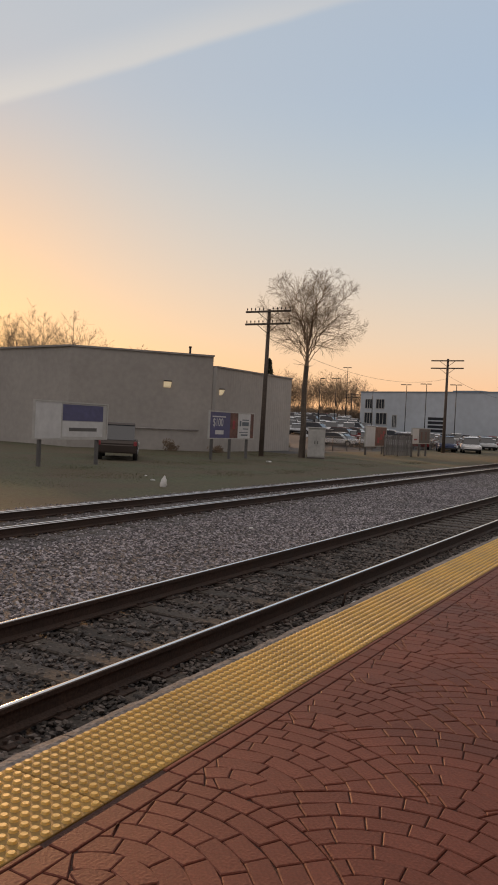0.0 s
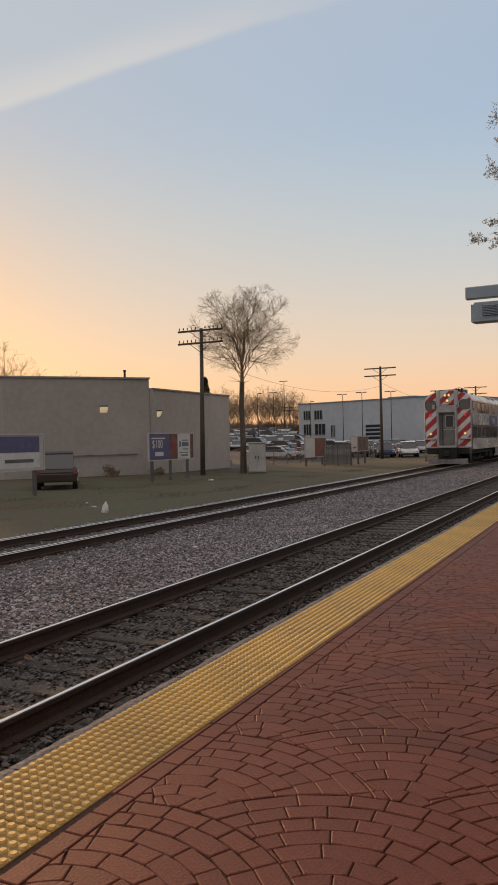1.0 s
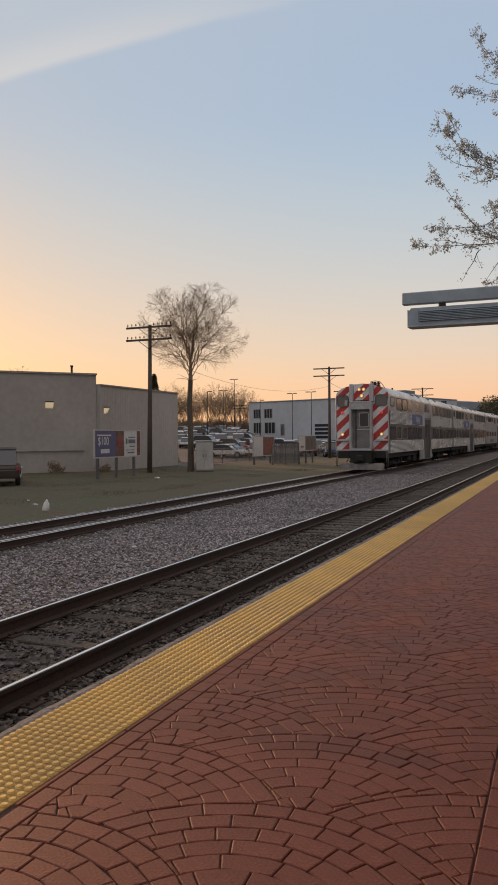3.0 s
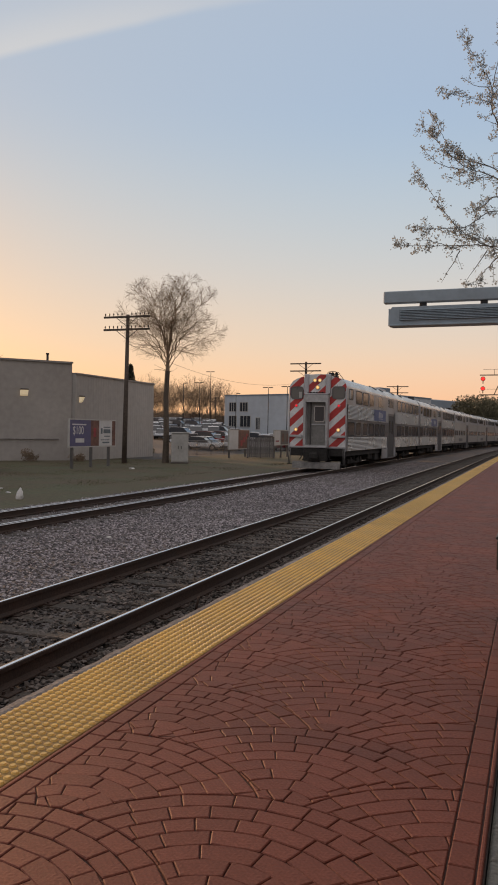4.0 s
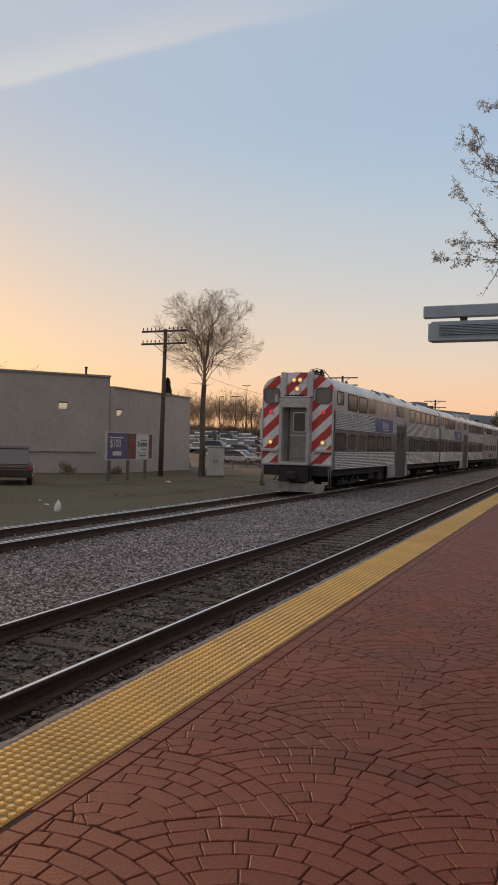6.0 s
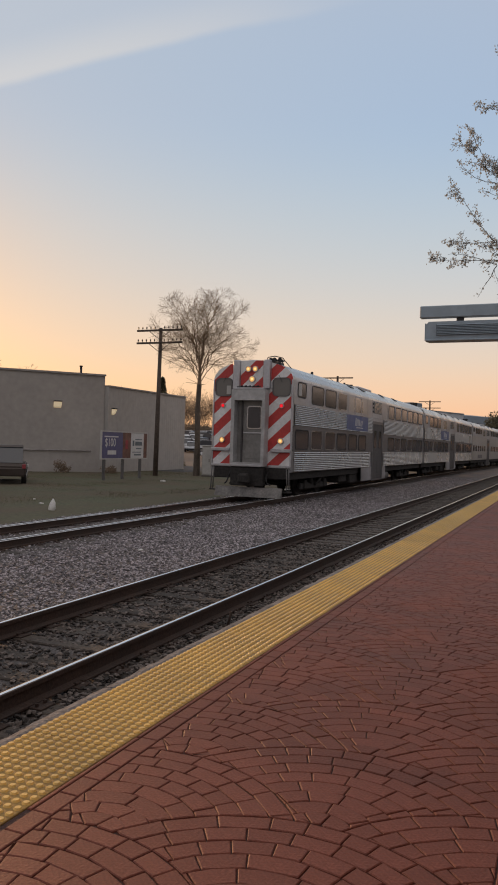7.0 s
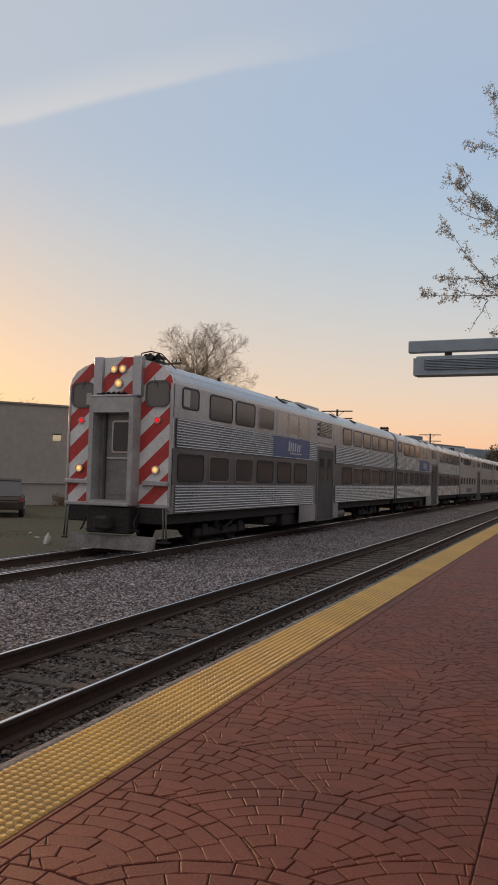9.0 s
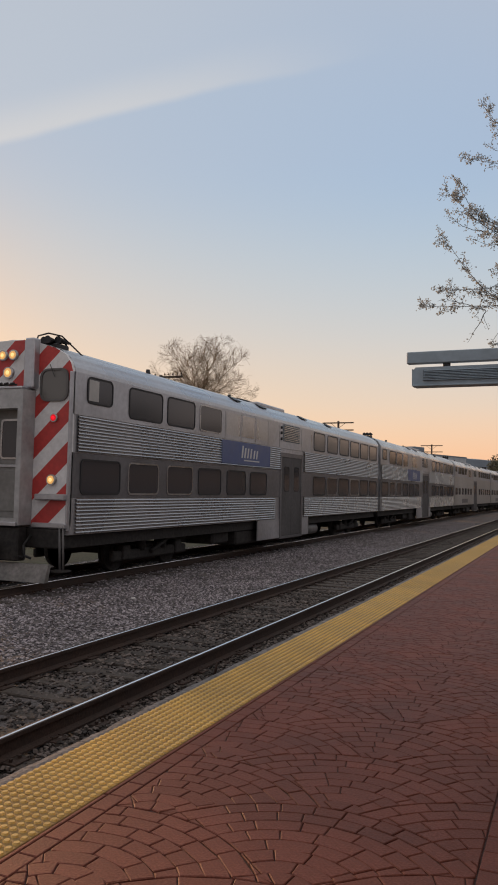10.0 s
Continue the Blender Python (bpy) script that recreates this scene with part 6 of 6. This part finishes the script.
def car_model(kind, paint):
    """A parked car along y, its nose at -y: body, glasshouse, wheels, lamps."""
    suv = kind == "suv"
    h, top = (0.95, 1.7) if suv else (0.8, 1.42)
    c = new("parked_car")
    prof = [(-2.25, 0.35), (-2.3, 0.6), (-2.15, h - 0.12), (-1.0, h), (2.1, h + 0.03), (2.3, h - 0.2), (2.28, 0.35)]
    bm = prism(bmesh.new(), prof, "x", -0.9, 0.9)
    bmesh.ops.bevel(bm, geom=bm.edges[:], offset=0.06, segments=2, affect="EDGES")
    part("body", bm, paint, c)
    glass = [(-1.05, h - 0.02), (-0.35, top - 0.06), (0.1, top), (1.5 if suv else 1.0, top), (2.15 if suv else 1.85, h)]
    bm = prism(bmesh.new(), glass, "x", -0.76, 0.76)
    part("glasshouse", bm, M_CARGLASS, c, "dark windows")
    roof = bmesh.new()
    prism(roof, [(-0.42, top - 0.05), (0.1, top + 0.03), (1.45 if suv else 0.95, top + 0.03), (1.6 if suv else 1.15, top - 0.06)], "x", -0.74, 0.74)
    part("roof", roof, paint, c)
    for x in (-0.82, 0.82):
        for y in (-1.4, 1.4):
            w = part("wheel", tube(bmesh.new(), (x - 0.11, y, 0.33), (x + 0.11, y, 0.33), 0.33, 0.33, 14), M_RUBBER, c)
            part("rim", tube(bmesh.new(), (x + math.copysign(0.1, x), y, 0.33), (x + math.copysign(0.125, x), y, 0.33), 0.2, 0.18, 10), M_STEEL, w)
        part("headlight", box(x - 0.16, x + 0.06 if x < 0 else x + 0.02, -2.29, -2.1, 0.62, 0.75, 0.02), M_PAPER, c)
        part("tail_light", box(x - 0.08, x + 0.08, 2.2, 2.31, 0.7, 0.9, 0.02), M_SIGNRED, c)
    part("bumper", box(-0.86, 0.86, -2.36, -2.2, 0.32, 0.5, 0.04), M_DARKMETAL, c)
    return c


def build_car_lot():
    rng = random.Random(17)
    paints = []
    for name, col, words in (("white", (0.85, 0.85, 0.86), "white"), ("silver", (0.55, 0.56, 0.58), "silver"), ("black", (0.02, 0.02, 0.022), "black"), ("grey", (0.12, 0.125, 0.13), "dark grey"), ("red", (0.2, 0.02, 0.025), "dark red"), ("blue", (0.03, 0.05, 0.12), "dark blue")):
        paints.append((material(name + " car paint", col, 0.28, 0.1, grain=8, vary=0.05, stain=1, stain_amt=0.05, bump=0), words))
    models = []
    for p, words in paints:
        for kind in ("suv", "saloon"):
            c = car_model(kind, p)
            tagged(c, f"parked {words} {'sport utility car' if kind == 'suv' else 'saloon car'} in the crowded lot", "car", "cars in the lot")
            models.append([c, False])
    weights = [10, 10, 6, 6, 1, 1, 1, 1, 1, 1, 1, 1]
    rows = [(85, 25.4, 14.2, 0), (91, 26.4, 13.8, 1), (105, 26.8, 12.5, 0), (111, 27.2, 12.2, 1), (124, 27.4, 12.0, 0), (130, 27.6, 12.0, 1), (141, 27.8, 14.0, 0), (147, 27.9, 20.5, 1), (158, 28.0, 22.0, 0), (164, 28.0, 22.6, 1), (174, 28.2, 23.0, 0)]
    for d, a0, a1, flip in rows:
        az = a0
        while az > a1:
            x, y, z = az_spot(az + rng.uniform(-0.1, 0.1), d + rng.uniform(-0.8, 0.8))
            if rng.random() < 0.8:
                k = rng.choices(range(12), weights)[0]
                at = pose(x, y, GROUND - 0.02 + lot_rise(x, y) , 0, 0, 20 + 180 * flip + (75 if rng.random() < 0.18 else 0) + rng.uniform(-4, 4))
                if not models[k][1]:
                    models[k][0].matrix_basis, models[k][1] = at, True
                else:
                    copy_thing(models[k][0], at)
            az -= math.degrees(2.75 / d)
    for c, used in models:
        if not used:
            x, y, z = az_spot(24.6, 112)
            c.matrix_basis = pose(x + rng.uniform(-8, 2), y + rng.uniform(0, 4), GROUND + lot_rise(x, y), 0, 0, 20)
    # two cars side-on at the front of the lot
    for k, az, d, turn in ((8, 23.3, 91.0, 92), (1, 23.9, 83.5, 100)):
        x, y, z = az_spot(az, d)
        copy_thing(models[k][0], pose(x, y, GROUND + lot_rise(x, y), 0, 0, turn))
    # a dark car by the warehouse
    van = car_model("suv", material("brown car paint", (0.06, 0.045, 0.04), 0.4, 0.1, grain=8, vary=0.05, stain=1, stain_amt=0.1, bump=0))
    van.matrix_basis = pose(-25.6, 30.4, GROUND, 0, 0, 218) @ Matrix.Scale(1.05, 4)
    tagged(van, "dark brown car parked beside the warehouse", "car")


def build_white_building():
    b = thing("dealership_building", "long white two-storey industrial building with dark windows", "building")
    L, H = 36.5, 9.6
    m = Matrix.Translation(Vector(az_spot(22.24, 170.0)) + Vector((0, 0, 0))) @ pose(0, 0, 0, 0, 0, -19.0)
    b.matrix_basis = m
    g = -0.5
    part("front_wall", box(0, L, 0, 26, g, H - 0.25), M_WHITEWALL, b)
    part("parapet", box(-0.1, L + 0.1, -0.12, 26.1, H - 0.25, H), M_GREYROOF, b, "grey-blue metal parapet")
    for x0, x1, z0, z1 in ((1.45, 3.3, 6.0, 7.9), (4.5, 6.6, 6.0, 7.9), (1.4, 3.5, 2.7, 5.0), (4.6, 7.4, 2.7, 5.0), (9.0, 10.0, 2.2, 4.6)):
        w = part("window", ring_prism(bmesh.new(), [(x0 - 0.12, z0 - 0.12), (x1 + 0.12, z0 - 0.12), (x1 + 0.12, z1 + 0.12), (x0 - 0.12, z1 + 0.12)], [(x0, z0), (x1, z0), (x1, z1), (x0, z1)], "y", -0.1, 0.0), M_CREAM, b)
        part("pane", box(x0, x1, -0.03, -0.01, z0, z1), M_DULLGLASS, w)
        for k in (1, 2):
            xx = x0 + (x1 - x0) * k / 3
            part("mullion", box(xx - 0.05, xx + 0.05, -0.08, -0.03, z0, z1), M_CREAM, w)
    door = part("garage_door", box(17.8, 22.2, -0.05, 0.0, 0.2, 4.7), M_WHITEWALL, b, "sectional garage door with window rows")
    for k in range(5):
        part("window_strip", box(18.0, 22.0, -0.07, -0.05, 0.7 + 0.8 * k, 1.25 + 0.8 * k), M_DULLGLASS, door)
    for x, w, h in ((20.0, 6.5, 0.5), (31.0, 5.0, 1.2)):
        part("rooftop_unit", box(x, x + w, 5.0, 9.0, H, H + h, 0.05), M_GREYROOF, b)
    # a second hall further right
    c = thing("far_hall", "far low hall with a grey-blue metal roof", "building")
    x0, y0, _ = az_spot(11.6, 205)
    c.matrix_basis = pose(x0, y0, 0, 0, 0, 62)
    part("hall_wall", box(0, 46, 0, 20, -0.6, 9.6), M_WHITEWALL, c)
    part("hall_roof", prism(bmesh.new(), [(-0.5, 9.6), (-0.3, 11.6), (10, 12.6), (20.5, 9.6)], "x", -0.4, 46.4), M_GREYROOF, c)
    part("hall_annex", box(46.0, 62, 2, 16, -0.6, 8.4), M_WHITEWALL, c)


def build_screen_fence():
    f = thing("screen_fence", "weathered grey slatted screen fence beside the lot", "fence", pose(-20.9, 59.0, GROUND, 0, 0, 22))
    for x in (-1.05, 0.0, 1.05):
        part("post", box(x - 0.06, x + 0.06, 0.0, 0.12, -0.3, 1.75, 0.01), M_WOOD, f)
    for z in (0.35, 1.4):
        part("rail_bar", box(-1.1, 1.1, -0.03, 0.0, z, z + 0.1, 0.006), M_WOOD, f)
    slat = mesh_of(box(-0.062, 0.062, -0.055, -0.032, 0.06, 1.68, 0.006), "slat", M_SLAT)
    for k in range(15):
        shared("slat", slat, f, pose(-1.02 + 0.146 * k, 0, 0.02 * math.sin(k * 2.1)))


def build_lot_lamps():
    for az, d, h, dbl in ((21.4, 135, 8.0, False), (19.0, 128, 9.2, True), (17.6, 120, 9.0, True), (15.5, 118, 9.0, True), (24.1, 140, 8.6, True), (25.3, 120, 8.0, False), (23.3, 150, 11.0, True), (12.2, 110, 8.5, True)):
        x, y, z = az_spot(az, d)
        l = thing("lot_lamp", "dark steel lamp post in the car lot", "street lamp", pose(x, y, GROUND + lot_rise(x, y)), "lot lamps")
        part("lamp_pole", tube(bmesh.new(), (0, 0, -0.2), (0, 0, h), 0.075, 0.05, 8), M_DARKMETAL, l)
        for s in ((-1, 1) if dbl else (1,)):
            part("lamp_head", box(min(s * 0.1, s * 0.95), max(s * 0.1, s * 0.75), -0.14, 0.14, h - 0.06, h + 0.06, 0.03), M_DARKMETAL, l)
    # far telegraph tops beyond the roofs
    for az, d, t in ((20.2, 210, 11.2), (22.9, 175, 9.4)):
        x, y, z = az_spot(az, d)
        utility_pole(x, y, t, (t - 0.3, t - 1.0), 0.0, "distant wooden utility pole behind the buildings")


def build_signal_gantry():
    g = thing("signal_bridge", "steel truss signal bridge with lit red signals over the line", "signal bridge")
    y = 150.0
    x0 = -9.4
    zt = (1.75 + y * math.tan(radians(4.3)), 1.75 + y * math.tan(radians(2.9)))
    for z in zt:
        part("chord", box(x0 - 0.6, 6.0, y - 0.1, y + 0.1, z - 0.12, z + 0.06), M_WOOD, g)
        part("guard_rail", box(x0, 6.0, y - 0.06, y + 0.02, z + 1.0, z + 1.05), M_WOOD, g)
    x = x0 + 2.0
    while x < 5.5:
        part("brace", tube(bmesh.new(), (x, y, zt[1]), (x + 1.6, y, zt[0]), 0.09, 0.09, 6), M_WOOD, g)
        part("rail_post", tube(bmesh.new(), (x, y, zt[0]), (x, y, zt[0] + 1.05), 0.04, 0.04, 5), M_WOOD, g)
        x += 1.6
    part("leg", box(5.4, 6.0, y - 0.3, y + 0.3, GROUND - 0.4, zt[0]), M_WOOD, g)
    for el in (4.02, 3.33):
        z = 1.75 + y * math.tan(radians(el))
        h = part("signal_head", tube(bmesh.new(), (x0, y - 0.3, z), (x0, y - 0.15, z), 0.42, 0.42, 16), M_DARKMETAL, g, "round signal head")
        part("signal_lamp", tube(bmesh.new(), (x0, y - 0.36, z), (x0, y - 0.3, z), 0.3, 0.3, 14), L_SIGNAL, h, "lit red signal lamp")
        part("signal_mast", tube(bmesh.new(), (x0, y, z - 0.9), (x0, y, z + 0.2), 0.09, 0.09, 6), M_WOOD, g)


def build_wires():
    def hang(name, a, b, sag, r, label):
        a, b = Vector(a), Vector(b)
        bm = bmesh.new()
        prev = a
        for i in range(1, 17):
            f = i / 16
            q = a.lerp(b, f) - Vector((0, 0, sag * 4 * f * (1 - f)))
            tube(bm, prev, q, r, r, 4, False)
            prev = q
        tagged(part(name, bm, M_DARKMETAL), label, "cable")
    hang("cable", (-24.4, 43.2, 7.2), (-22.3, 76.4, 7.0), 1.3, 0.011, "thin sagging cable between two poles")
    hang("cable", (-22.3, 76.4, 7.4), (-20.0, 119.0, 7.2), 1.3, 0.014, "thin sagging cable between two poles")


def build_grass():
    """Tufts of grass and weeds over the verge."""
    rng = np.random.default_rng(13)
    vs, fs = [], []
    n = 60000
    xs = rng.uniform(-28.5, -13.3, n)
    ys = 9 + 42 * rng.random(n) ** 1.2
    for x, y in zip(xs, ys):
        k = noise.noise((x * 0.35, y * 0.35, 3.0))
        if k < -0.05 and rng.random() < 0.5:
            continue
        h = rng.uniform(0.03, 0.08) * (1.0 + 1.1 * max(k, 0))
        a = rng.uniform(0, 6.283)
        w = rng.uniform(0.008, 0.02)
        dx, dy = math.cos(a) * w, math.sin(a) * w
        lx, ly = rng.uniform(-0.06, 0.06, 2)
        i = len(vs)
        z = GROUND - 0.045 + (0 if x < -15.5 else -0.045)
        vs += [(x - dx, y - dy, z), (x + dx, y + dy, z), (x + dx * 0.5 + lx * 0.5, y + dy * 0.5 + ly * 0.5, z + h * 0.6), (x + lx, y + ly, z + h), (x - dx * 0.5 + lx * 0.5, y - dy * 0.5 + ly * 0.5, z + h * 0.6)]
        fs.append((i, i + 1, i + 2, i + 3, i + 4))
    me = bpy.data.meshes.new("grass")
    me.from_pydata(vs, [], fs)
    me.materials.append(M_BLADE)
    tagged(new("grass", me), "tufts of rough grass and weeds on the verge", "grass", kind="stuff")


build_ground()
build_ballast()
build_track(NEAR_A, NEAR_B, "near railway track with dark ties in ballast")
# far rail heads polished extra wide and deep so their glint shows at distance
build_track(FAR_A, FAR_B, "far railway track with rusty rails in ballast", 0.042, 0.03)
build_platform()
build_near_building()
build_white_building()
build_billboards()
utility_pole(-24.5, 43.2, 9.0, (8.85, 8.05), 0.12, "weathered wooden utility pole with two crossarms", 1.65, 5)
utility_pole(-22.3, 76.5, 9.0, (8.8, 8.05), 0.0, "weathered wooden utility pole beside the car lot")
utility_pole(-20.0, 119.0, 9.2, (9.0, 8.05), 0.0, "weathered wooden utility pole far along the line")
CARS, WHEELS = build_train()
build_light_blockers()
build_overhead_sign()
build_platform_tree()
build_bare_tree()
build_far_trees()
build_cabinet()
build_shrubs()
build_fence()
build_car_lot()
build_screen_fence()
build_lot_lamps()
build_signal_gantry()
build_wires()
build_litter()
build_grass()
build_stones()
build_bricks()
motions()
